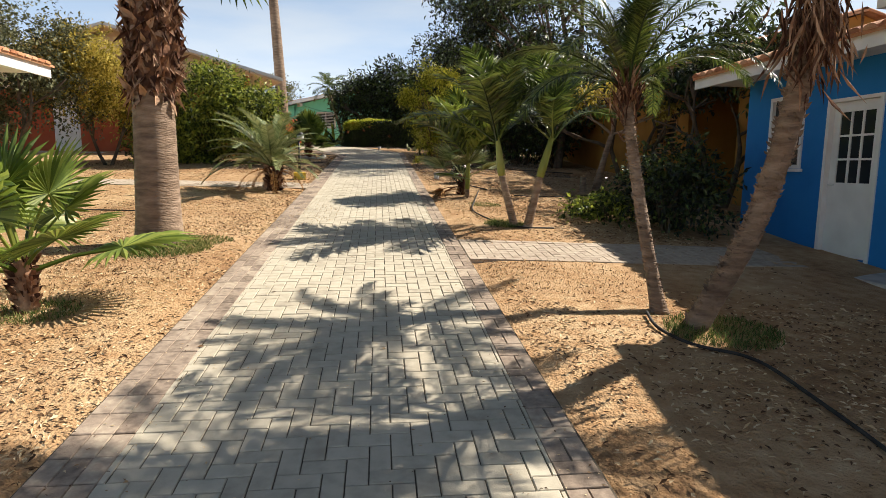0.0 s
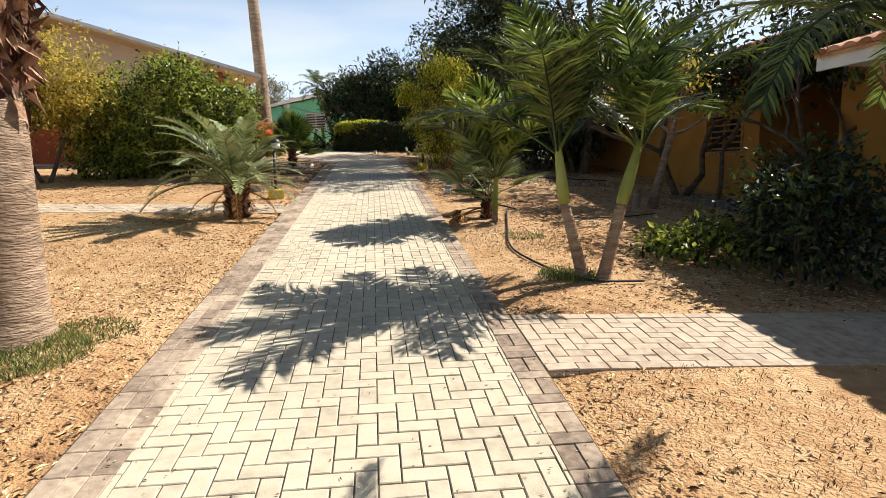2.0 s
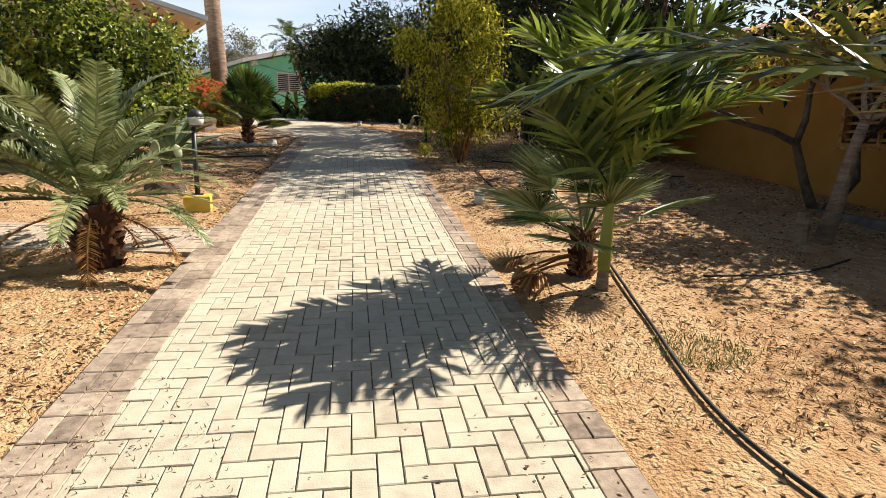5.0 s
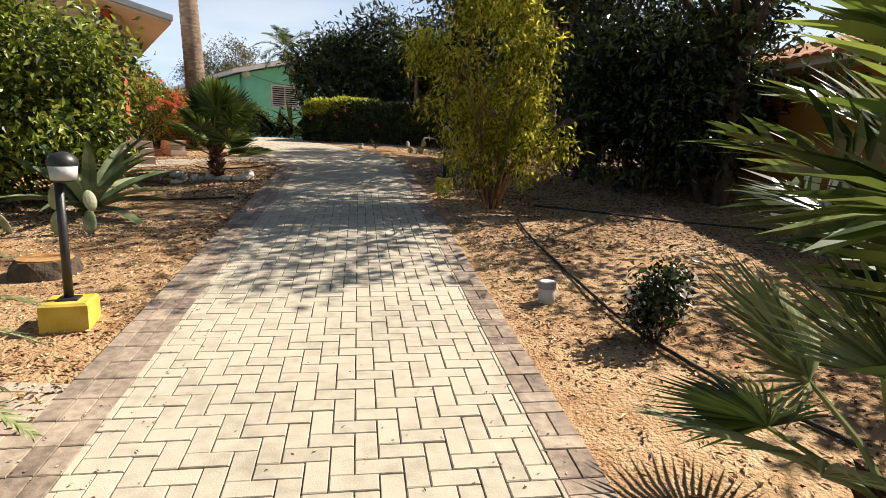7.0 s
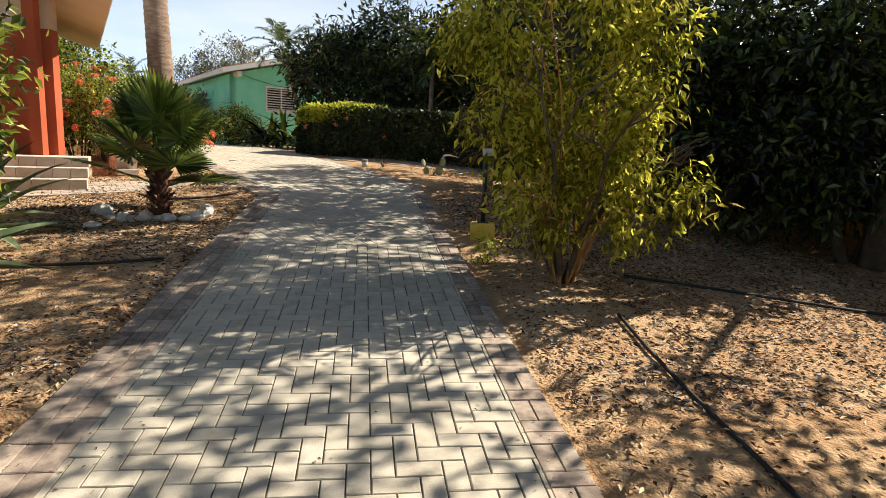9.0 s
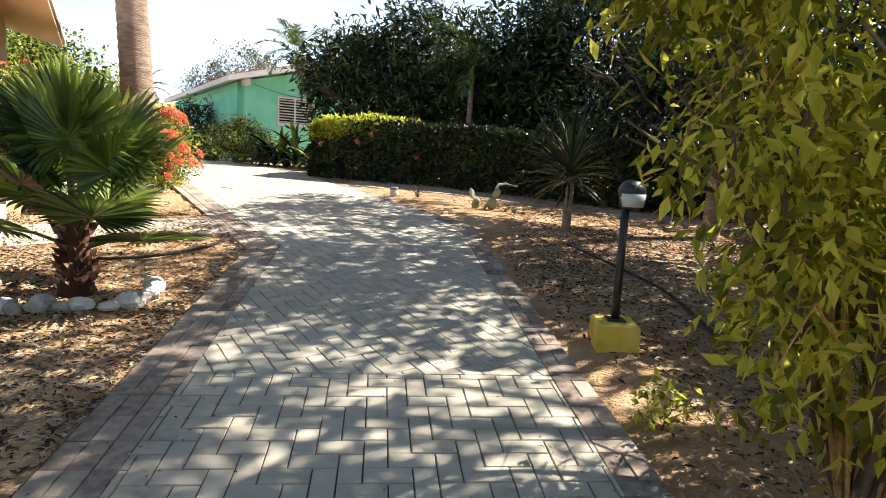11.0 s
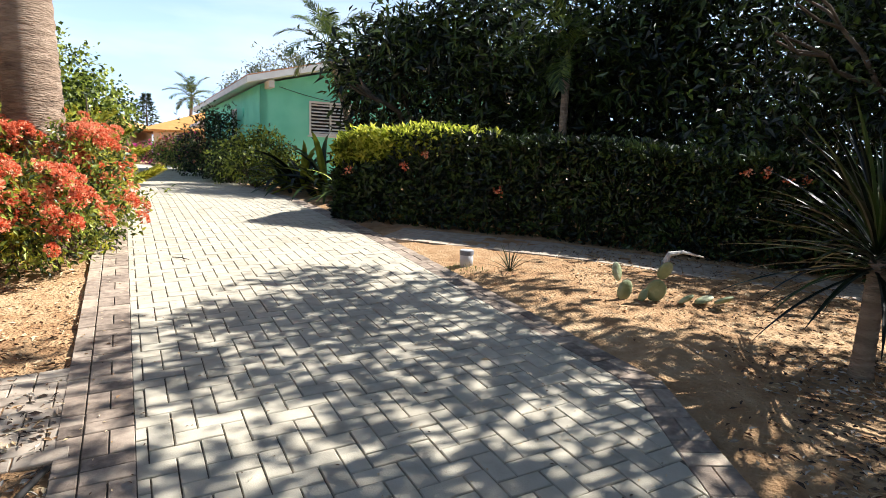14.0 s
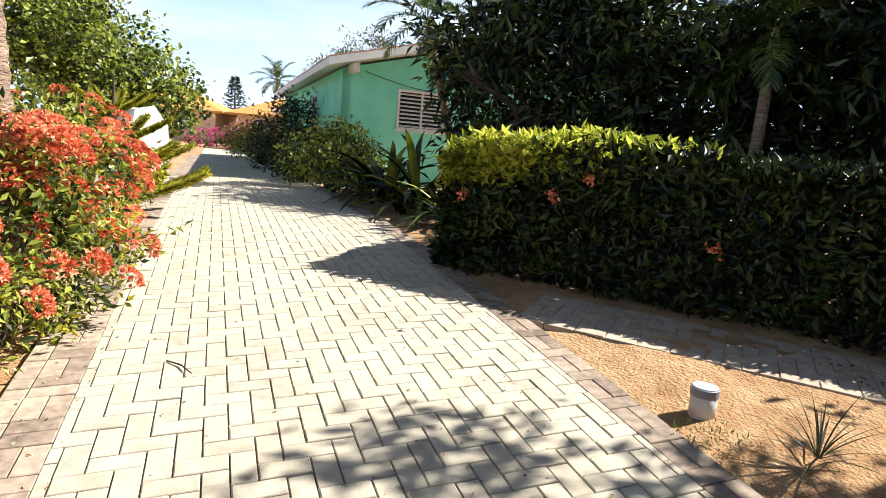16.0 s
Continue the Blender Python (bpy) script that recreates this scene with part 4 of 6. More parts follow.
def spiny_boots(path, r, n, rng, length=0.06):
    """Short cut leaf stubs standing out from a stem."""
    C, W, NR = [], [], []
    for i in range(n):
        u = rng.random()
        q = u * (len(path) - 1)
        j = min(int(q), len(path) - 2)
        p = np.array(path[j].lerp(path[j + 1], q - j))
        a = rng.random() * 2 * math.pi
        o = np.array([math.cos(a), math.sin(a), 0])
        C.append(p + o * r * 0.9), W.append(o + np.array([0, 0, 0.9])), NR.append(np.array([-o[1], o[0], 0.2]))
    C, W, NR = map(np.array, (C, W, NR))
    return leaves(Mesh(), C, W, NR, np.full(n, length) * rng.uniform(0.6, 1.3, n), np.full(n, length * 0.5))


rng = np.random.default_rng(11)
FEATHER = [frond_mesh("frond", M_FROND, rng, 1.55, 54, 0.46, 0.027, radians(12), radians(66), 0.55, ruffle=0.17) for _ in range(3)]
BROAD = [frond_mesh("frond", M_FROND if i else M_FROND_BRIGHT, rng, 1.25, 46, 0.46, 0.036, radians(10), radians(58), 0.7, 0.45, ruffle=0.24) for i in range(3)]
FINE = [frond_mesh("frond", M_FROND, rng, 1.75, 88, 0.25, 0.013, radians(18), radians(85), 0.4, 0.25) for _ in range(2)]
CYC = [frond_mesh("frond", M_CYCAD, rng, 1.35, 66, 0.18, 0.017, radians(14), radians(66), 0.9, 0.3, 0.010) for _ in range(2)]
CYC_DRY = [frond_mesh("frond", M_DEADFROND, rng, 1.0, 44, 0.14, 0.013, radians(5), radians(70), 0.8, 0.3, 0.010)]
FAN = [fan_mesh("fan_leaf", M_FROND_BRIGHT, rng, 0.5, 0.46, 30, 270, 0.30) for _ in range(2)]
FAN_DARK = [fan_mesh("fan_leaf", M_FROND, rng, 0.55, 0.52, 36, 280, 0.25, join=0.55) for _ in range(2)]
FAN_FULL = [fan_mesh("fan_leaf", M_FROND_BRIGHT if i else M_FROND, rng, 0.50, 0.50, 38, 300, 0.18, join=0.66) for i in range(3)]
FAN_SPLIT = [fan_mesh("fan_leaf", M_CYCAD, rng, 0.48, 0.58, 34, 175, 0.22, join=0.20) for _ in range(2)] + [fan_mesh("fan_leaf", M_FROND, rng, 0.5, 0.56, 34, 190, 0.25, join=0.20)]
FAN_DEAD = [fan_mesh("fan_leaf", M_DEADFROND, rng, 0.35, 0.42, 26, 150, 0.9) for _ in range(1)]


def manila_palm(base, shaft, top, r, n, label, meshes=FEATHER, scale=(0.85, 1.1), seed=1, lift=(80, 22)):
    """A slim palm: grey ringed trunk, smooth green crownshaft, arching feather fronds."""
    g = np.random.default_rng(seed)
    b, s, t = Vector(base), Vector(shaft), Vector(top)
    p = thing("palm_tree", base, label, "palm tree", "garden palms")
    lo = trunk_path((0, 0, -0.05), s - b, n=6)
    part("trunk", ringed_trunk(lo, r * 1.15, r * 0.9, 16, g), M_PALMBARK, p, smooth=True)
    hi = trunk_path(s - b, t - b, n=5)
    part("crownshaft", Mesh().tube([tuple(q) for q in hi], [r * 0.98, r * 1.08, r * 1.0, r * 0.85, r * 0.7, r * 0.5], 12), M_CROWNSHAFT, p, "smooth yellow-green crownshaft", True)
    for i, f in enumerate(ring_leaves("frond", p, meshes, g, n, 0, r * 0.4, lift[0], lift[1], scale=scale)):
        f.matrix_basis = Matrix.Translation(t - b + Vector((0, 0, -0.10 * i / n))) @ f.matrix_basis
    return p


manila_palm((2.10, 7.64, gz(2.1, 7.64)), (1.88, 7.62, 1.36), (1.80, 7.6, 1.92), 0.052, 12, "slender palm with green crownshaft, one of a leaning pair", scale=(0.78, 1.0), seed=3, lift=(82, 32))
manila_palm((2.26, 7.60, gz(2.26, 7.6)), (2.43, 7.6, 1.34), (2.60, 7.6, 1.95), 0.056, 12, "slender palm with green crownshaft, leaning away from its twin", scale=(0.78, 1.0), seed=4, lift=(82, 32))
manila_palm((1.84, 10.66, gz(1.84, 10.66)), (1.845, 10.66, gz(1.84, 10.66) + 0.13), (1.87, 10.68, gz(1.84, 10.66) + 0.80), 0.045, 15, "short young palm with yellow-green crownshaft and broad ruffled leaves", BROAD, (0.85, 1.1), 5, (88, 42))

# the two near palms before the blue house
b = Vector((2.49, 3.95, gz(2.49, 3.95)))
slim = thing("palm_tree", b, "slim leaning palm with rough grey trunk", "palm tree", "garden palms")
sp = trunk_path((0, 0, -0.05), Vector((2.32, 4.45, 2.05)) - b, (-0.02, 0))
part("trunk", ringed_trunk(sp, 0.056, 0.046, 30, rng), M_PALMBARK, slim, smooth=True)
stubs("leaf_stub", spiny_boots(sp, 0.052, 420, rng, 0.03), M_PALMBARK, slim)
tp = Vector((2.32, 4.45, 2.05)) - b
C = np.array([tp]) + rng.normal(size=(260, 3)) * np.array([0.05, 0.05, 0.12])
part("fibre", leaves(Mesh(), C, np.stack([rng.normal(size=260) * 0.4, rng.normal(size=260) * 0.4, np.ones(260)], 1), rng.normal(size=(260, 3)), rng.uniform(0.10, 0.26, 260), np.full(260, 0.02)), M_FIBRE, slim, "brown fibre and leaf bases")
for f in ring_leaves("frond", slim, FINE, np.random.default_rng(8), 28, 0, 0.03, 86, 8, scale=(0.62, 0.82)):
    f.matrix_basis = Matrix.Translation(tp + Vector((0, 0, 0.12))) @ f.matrix_basis

b = Vector((2.58, 3.58, gz(2.58, 3.58)))
curve = thing("palm_tree", b, "date palm with a thick curved trunk and shaggy head", "palm tree", "garden palms")
cp = [Vector(q) - b for q in ((2.58, 3.60, 0.20), (2.68, 3.55, 0.45), (2.79, 3.50, 0.71), (2.88, 3.43, 0.98), (2.93, 3.36, 1.25), (2.97, 3.27, 1.62), (2.98, 3.19, 1.95), (2.98, 3.13, 2.25), (2.98, 3.08, 2.5))]
part("trunk", ringed_trunk(cp, 0.088, 0.072, 24, rng, flare=1.2), M_PALMBARK, curve, smooth=True)
stubs("leaf_stub", spiny_boots(cp, 0.080, 700, rng, 0.045), M_PALMBARK, curve)
C = np.array([cp[-1]]) + rng.normal(size=(420, 3)) * np.array([0.09, 0.09, 0.16])
part("fibre", leaves(Mesh(), C, np.stack([rng.normal(size=420) * 0.3, rng.normal(size=420) * 0.3, -np.ones(420)], 1), rng.normal(size=(420, 3)), rng.uniform(0.12, 0.34, 420), np.full(420, 0.02)), M_FIBRE, curve, "hanging brown fibre and dead stalks")
for f in ring_leaves("frond", curve, FINE, np.random.default_rng(21), 30, 0, 0.05, 88, 16, scale=(0.95, 1.25)):
    f.matrix_basis = Matrix.Translation(cp[-1] + Vector((0, 0, 0.12))) @ f.matrix_basis


def fan_palm(at, stem, r, n, label, meshes, seed, scale=(0.85, 1.15), lift=(80, -5), bark=M_FIBRE, z1=None, dead=0):
    g = np.random.default_rng(seed)
    p = thing("fan_palm", at, label, "fan palm", "fan palms")
    path = trunk_path((0, 0, -0.05), (0, 0, stem), n=5)
    part("trunk", ringed_trunk(path, r * 1.2, r, 8, g), bark, p, smooth=True)
    stubs("leaf_stub", spiny_boots(path, r, 130, g, 0.10), bark, p)
    ring_leaves("fan_leaf", p, meshes, g, n, stem, r * 0.3, lift[0], lift[1], scale=scale, z1=z1 if z1 is not None else stem * 0.7)
    for i in range(dead):
        d = new("fan_leaf", FAN_DEAD[0])
        d.parent = p
        d.matrix_basis = pose(0, 0, 0.16, 0, 0, g.uniform(60, 140)) @ pose(0, 0.02, 0, -18, 0, 0)
        tagged(d, label="withered brown leaf")
    return p


fan_palm(on(-2.56, 4.10), 0.40, 0.06, 12, "young fan palm with bright green leaves in dry grass", FAN, 31, (1.1, 1.4), (80, 8))
fan_palm(on(1.80, 10.98), 0.34, 0.045, 10, "small fan palm with grey-green leaves beside a young palm", FAN_SPLIT, 32, (0.80, 1.0), (84, 6), dead=2)
fan_palm(on(-2.2, 19.75), 0.62, 0.085, 16, "dark green fan palm ringed by pale stones", FAN_FULL, 33, (0.92, 1.1), (96, 16), z1=0.30)

# big shaggy palm at the start
b = Vector((-2.42, 6.55, gz(-2.42, 6.55)))
big = thing("big_palm_tree", b, "thick palm trunk, smooth below and shaggy with old leaf bases above", "palm tree", "garden palms")
lo = trunk_path((0, 0, -0.06), (0.02, 0, 1.75), n=6)
part("trunk", ringed_trunk(lo, 0.25, 0.215, 40, rng, 20, 1.28, 0.3), M_PALMBARK, big, smooth=True)
hi = trunk_path((0.02, 0, 1.7), (0.10, 0, 4.3), n=6)
part("upper_trunk", ringed_trunk(hi, 0.23, 0.27, 14, rng, 14, 1.0), M_FIBRE, big)
n = 1500
u = rng.random(n)
a = rng.random(n) * 2 * math.pi
o = np.stack([np.cos(a), np.sin(a), np.zeros(n)], 1)
C = o * (0.21 + 0.05 * u)[:, None] + np.stack([0.02 + 0.08 * u, np.zeros(n), 1.62 + 2.65 * u], 1)
part("fibre", leaves(Mesh(), C, o * 0.8 + np.stack([rng.normal(size=n) * 0.4, rng.normal(size=n) * 0.4, rng.choice([-1.0, 0.9], n)], 1), o + rng.normal(size=(n, 3)) * 0.4, rng.uniform(0.10, 0.26, n), rng.uniform(0.03, 0.09, n)), M_FIBRE, big, "ragged brown fibre and split leaf bases")
ring_leaves("fan_leaf", big, FAN_DARK, np.random.default_rng(35), 20, 4.5, 0.1, 80, -40, scale=(1.5, 1.9), z1=4.2)

# tall bare trunk behind the coral-flowered shrubs
b = Vector((-3.78, 25.15, gz(-3.78, 25.15)))
tall = thing("tall_palm_tree", b, "tall palm with a smooth ringed grey-brown trunk", "palm tree", "garden palms")
tpth = trunk_path((0, 0, -0.05), (-0.62, 0.3, 9.5), (0.05, 0))
part("trunk", ringed_trunk(tpth, 0.245, 0.15, 70, rng, 18, 1.15), M_PALMBARK, tall, smooth=True)
for f in ring_leaves("frond", tall, FEATHER, np.random.default_rng(36), 14, 0, 0.05, 70, -20, scale=(1.6, 2.0)):
    f.matrix_basis = Matrix.Translation(tpth[-1]) @ f.matrix_basis


# ---- cycad, yucca, agave, cactus ----
b = on(-1.95, 11.42)
cy = thing("cycad", b, "cycad with stiff blue-green fronds on a rough stem", "cycad")
stem = trunk_path((0, 0, -0.05), (0.02, 0, 0.46), n=4)
part("trunk", ringed_trunk(stem, 0.13, 0.12, 6, rng, 12, 1.1), M_FIBRE, cy)
stubs("leaf_stub", spiny_boots(stem, 0.125, 260, rng, 0.11), M_FIBRE, cy)
for f in ring_leaves("frond", cy, CYC, np.random.default_rng(41), 42, 0.47, 0.04, 72, 0, scale=(0.9, 1.1)):
    k = 0.78 if (f.matrix_basis.to_3x3() @ Vector((0, 1, 0))).normalized().x > 0.3 else 1.0     # shorter fronds on the side of the drive
    f.matrix_basis = f.matrix_basis @ Matrix.Diagonal((k, k, k, 1))
ring_leaves("frond", cy, CYC_DRY, np.random.default_rng(42), 6, 0.40, 0.05, -5, -28, scale=(0.65, 0.85), label="yellowed dry frond")

b = on(2.40, 22.92)
yu = thing("yucca", b, "dark spiky yucca on a thin grey stem", "yucca")
ys = trunk_path((0, 0, -0.05), (0.02, 0, 0.70), n=5)
part("trunk", ringed_trunk(ys, 0.06, 0.05, 12, rng), M_PALMBARK, yu, smooth=True)
BL = [blade_mesh("sword_leaf", M_HEDGE, 0.80, 0.035, radians(8), radians(28)), blade_mesh("sword_leaf", M_HEDGE, 0.72, 0.035, radians(0), radians(45))]
ring_leaves("sword_leaf", yu, BL, np.random.default_rng(43), 120, 0.84, 0.02, 86, -14, scale=(0.9, 1.15), z1=0.62)

AG = [blade_mesh("agave_leaf", M_AGAVE, 1.0, 0.17, radians(5), radians(40), 0.02)]
for x, y, s, seed in ((-2.95, 16.75, 1.1, 44), (-3.45, 18.3, 1.15, 45)):
    ag = thing("agave", on(x, y), "large agave with arching grey-green leaves under the shrub", "agave", "agaves")
    ring_leaves("agave_leaf", ag, AG, np.random.default_rng(seed), 22, 0.05, 0.05, 75, 8, scale=(s * 0.8, s * 1.1))

TH = [blade_mesh("thin_leaf", M_LEAF_GREY, 0.30, 0.012, radians(5), radians(25))]
air = thing("spiky_plant", on(0.54, 24.8), "small dry spiky rosette in sandy soil", "plant")
ring_leaves("thin_leaf", air, TH, np.random.default_rng(46), 24, 0.02, 0.01, 80, 8)

cac = thing("prickly_pear", on(1.68, 24.22), "pale prickly pear with flat oval pads", "cactus")


def pad(rx, rz, x, y, z, tilt, turn):
    m = Mesh()
    V, F = [], []
    rows, seg = 6, 12
    for i in range(rows + 1):
        th = math.pi * i / rows
        for k in range(seg):
            ph = 2 * math.pi * k / seg
            V.append((rx * math.sin(th) * math.cos(ph), 0.022 * math.sin(th) * math.sin(ph), rz * (1 - math.cos(th)) * (1 + 0.0 * k)))
    for i in range(rows):
        for k in range(seg):
            F.append((i * seg + k, i * seg + (k + 1) % seg, (i + 1) * seg + (k + 1) % seg, (i + 1) * seg + k))
    ob = part("pad", m.add(V, F), M_CACTUS, cac, smooth=True)
    ob.matrix_basis = pose(x, y, z, tilt, 0, turn) @ pose(0, 0, 0, 0, tilt * 0.6, 0)


for q in ((0.075, 0.09, -0.30, 0, -0.02, 8, 20), (0.06, 0.08, -0.34, 0, 0.14, -12, 40), (0.08, 0.10, -0.05, 0.0, -0.02, 14, -15), (0.065, 0.085, 0.0, 0.02, 0.16, 22, 10), (0.06, 0.07, 0.14, -0.05, -0.02, 55, 60),
          (0.07, 0.09, 0.28, -0.08, -0.01, 70, 80), (0.07, 0.08, 0.40, -0.1, 0.0, 62, 40), (0.05, 0.06, -0.16, -0.03, -0.02, 30, 100)):
    pad(*q)
part("dry_stem", Mesh().tube([(0.02, 0, 0.30), (0.05, 0, 0.37), (0.16, 0, 0.39), (0.34, 0.02, 0.35)], [0.028, 0.022, 0.014, 0.006], 7), M_STONE, cac, "bleached dry stem")


# ---- trees and shrubs ----
def branching(m, p, d, length, r, depth, g, tips, spread=0.42):
    q = p + d * length
    mid = p.lerp(q, 0.5) + Vector(g.normal(size=3)) * length * 0.06
    m.tube([tuple(p), tuple(mid), tuple(q)], [r, r * 0.86, r * 0.7], 7 if r > 0.03 else 5, cap=False)
    if depth == 0:
        tips.append(q)
        return
    for _ in range(2 if depth > 1 else 3):
        nd = (d + Vector(g.normal(size=3)) * spread).normalized()
        nd.z = max(nd.z, 0.35)
        branching(m, q, nd, length * g.uniform(0.6, 0.85), r * 0.66, depth - 1, g, tips, spread)


def tree(at, label, stems, height, blobs, n, leaf, material, seed, bark=M_BARK, r=0.12, depth=3, bole=0.34, shell=0.5, droop=0.2, name="tree", category="tree", group="", extra=()):
    """A tree: forked tapering stems, and a crown of many separate leaves in uneven clumps. blobs are relative to its foot."""
    g = np.random.default_rng(seed)
    t = thing(name, at, label, category, group)
    for i in range(stems):
        m, tips = Mesh(), []
        a = 2 * math.pi * i / max(1, stems) + g.uniform(-0.4, 0.4)
        lean = 0.06 if stems == 1 else 0.38
        d = Vector((math.cos(a) * lean, math.sin(a) * lean, 1)).normalized()
        branching(m, Vector((math.cos(a), math.sin(a), 0)) * (0.02 if stems == 1 else r * 1.1) + Vector((0, 0, -0.05)), d, height * bole, r, depth, g, tips)
        part("trunk", m, bark, t, smooth=True)
    bl = []
    for x, y, z, rx, ry, rz in blobs:
        bl.append((x, y, z, rx, ry, rz))
        for _ in range(6):
            d = unit(g.normal(size=3))
            k = g.uniform(0.30, 0.5)
            bl.append((x + d[0] * rx * 0.85, y + d[1] * ry * 0.85, z + d[2] * rz * 0.85, rx * k, ry * k, rz * k))
    part("crown", foliage(g, bl, n, leaf[0], leaf[1], droop, shell), material, t)
    for nm, mt, cnt, lf, lab in extra:
        tagged(part(nm, foliage(g, bl, cnt, lf[0], lf[1], 0.1, 0.18), mt, t, lab), kind="stuff")
    return t


# dense round shrub tree beside the terracotta house
tree(on(-5.1, 17.75), "dense round-crowned shrub tree with mid-green leaves", 4, 1.7, [(0.2, -0.2, 1.6, 1.75, 1.5, 1.1), (1.2, -0.3, 1.15, 0.95, 0.9, 0.75), (-1.1, 0, 1.25, 1.1, 1.1, 0.9), (0.3, -0.3, 0.55, 1.5, 0.9, 0.5), (-1.0, -0.2, 0.55, 1.0, 0.9, 0.5)], 40000, (0.11, 0.055), M_LEAF_MID, 51, r=0.07)
tree(on(-7.2, 16.5), "yellow-leaved airy tree before a terracotta wall", 2, 2.4, [(0, 0, 2.3, 1.5, 1.4, 1.2), (-1.0, 0.3, 2.6, 1.2, 1.2, 1.0), (0.5, 0.2, 1.6, 1.0, 1.0, 0.7)], 20000, (0.09, 0.045), M_LEAF_YEL, 52, r=0.05, shell=0.9)
tree(on(-8.8, 15.0), "dusty olive tree behind the bungalow roof", 2, 3.0, [(0, 0, 2.9, 1.7, 1.6, 1.2), (-1.6, 0, 3.1, 1.5, 1.5, 1.1), (0.6, 1.0, 2.0, 1.2, 1.2, 1.0), (-1.5, 1.0, 1.6, 1.4, 1.2, 1.0)], 24000, (0.10, 0.055), M_LEAF_GREY, 53, r=0.08, shell=0.8)

# feathery yellow-green tree beside the drive
tree(on(1.92, 17.42), "feathery lime-green shrub with hanging seed pods", 6, 2.2, [(0.1, 0, 1.2, 0.5, 0.55, 0.6), (-0.3, 0.2, 1.7, 0.42, 0.42, 0.45), (0.45, -0.25, 1.75, 0.45, 0.45, 0.5), (0.05, -0.3, 2.35, 0.5, 0.5, 0.45), (-0.25, 0.1, 2.75, 0.38, 0.4, 0.4), (0.5, 0.3, 2.5, 0.4, 0.4, 0.4), (0.38, -0.4, 0.85, 0.48, 0.45, 0.45), (-0.35, -0.15, 0.7, 0.4, 0.4, 0.4), (0.6, 0.5, 1.1, 0.4, 0.4, 0.4), (-0.62, -0.1, 1.35, 0.42, 0.42, 0.4), (-0.68, 0.0, 2.0, 0.42, 0.45, 0.4)], 11500, (0.085, 0.036), M_LEAF_FEATHER, 54, r=0.03, shell=0.85, droop=0.9, name="shrub", category="shrub",
     extra=(("seed_pod", M_LEAF_YEL, 900, (0.13, 0.016), "pale hanging seed pods"),))

# thin arching bare stems inside it
lime = bpy.data.objects["shrub"]
g = np.random.default_rng(59)
for _ in range(34):
    a, reach, top = g.random() * 6.28, g.uniform(0.5, 1.05), g.uniform(0.7, 2.3)
    c, s = math.cos(a), math.sin(a)
    part("stem", Mesh().tube([(c * 0.08, s * 0.08, -0.03), (c * reach * 0.35, s * reach * 0.35, top * 0.7), (c * reach * 0.75, s * reach * 0.75, top), (c * reach, s * reach, top * 0.8)], [0.011, 0.008, 0.005, 0.002], 5), M_WOOD, lime)

# the dark wood on the east side
WOOD = [((5.9, 18.7), 2.6, [(0, 0, 2.3, 1.3, 0.9, 1.0), (-0.5, 0.2, 1.3, 1.0, 0.8, 0.9)], 5500),
        ((4.4, 21.2), 5.0, [(0, 0, 3.4, 1.9, 1.7, 1.7), (-0.4, 0.3, 4.6, 1.2, 1.1, 0.8), (0.4, -0.7, 1.5, 1.5, 1.3, 1.1)], 3200),
        ((5.1, 19.5), 2.4, [(0, 0, 1.3, 1.5, 1.2, 1.2), (0.6, 0.3, 2.2, 1.3, 1.1, 0.9), (-0.5, 0.3, 2.0, 1.0, 1.0, 0.8)], 14000),
        ((6.5, 14.0), 3.4, [(0, 0, 2.9, 1.6, 1.6, 1.0), (-0.7, 0.9, 2.4, 1.2, 1.2, 0.9), (0, 1.0, 3.4, 1.4, 1.4, 0.8)], 1900),
        ((6.9, 10.4), 3.2, [(0, 0, 2.8, 1.4, 1.3, 0.7), (-0.2, -0.3, 3.1, 1.0, 1.0, 0.6)], 2400),
        ((4.49, 23.05), 4.6, [(0.4, 0.2, 4.0, 2.0, 1.7, 1.2), (-1.2, -0.4, 4.4, 1.5, 1.0, 0.8), (-1.5, 1.3, 4.0, 1.6, 1.1, 0.7), (-1.0, 2.5, 4.3, 1.3, 0.8, 0.5)], 9800),
        ((6.6, 26.6), 5.0, [(0, 0, 2.2, 2.2, 2.0, 1.9), (0.6, 0.8, 3.3, 1.7, 1.6, 1.2), (-1.8, 0.8, 1.4, 1.7, 1.2, 1.3)], 21000),
        ((6.4, 20.6), 4.6, [(0, 0, 2.2, 1.8, 1.6, 1.5), (-0.6, 1.2, 1.2, 1.4, 1.3, 1.0)], 8000),
        ((8.6, 30.0), 5.5, [(0, 0, 2.8, 3.0, 2.6, 2.6), (-2.5, 0.6, 3.0, 2.4, 2.2, 2.2), (-2.3, -0.2, 4.3, 2.0, 1.8, 1.2)], 28000), ((10.0, 24.5), 4.0, [(0, 0, 2.0, 2.4, 2.6, 1.8), (0, 3, 2.4, 2.4, 2.2, 1.8)], 5000)]
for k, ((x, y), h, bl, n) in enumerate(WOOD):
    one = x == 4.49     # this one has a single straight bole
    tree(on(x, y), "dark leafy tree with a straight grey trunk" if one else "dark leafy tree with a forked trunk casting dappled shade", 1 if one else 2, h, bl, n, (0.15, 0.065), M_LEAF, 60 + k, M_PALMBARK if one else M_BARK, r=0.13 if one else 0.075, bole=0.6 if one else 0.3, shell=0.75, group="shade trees")
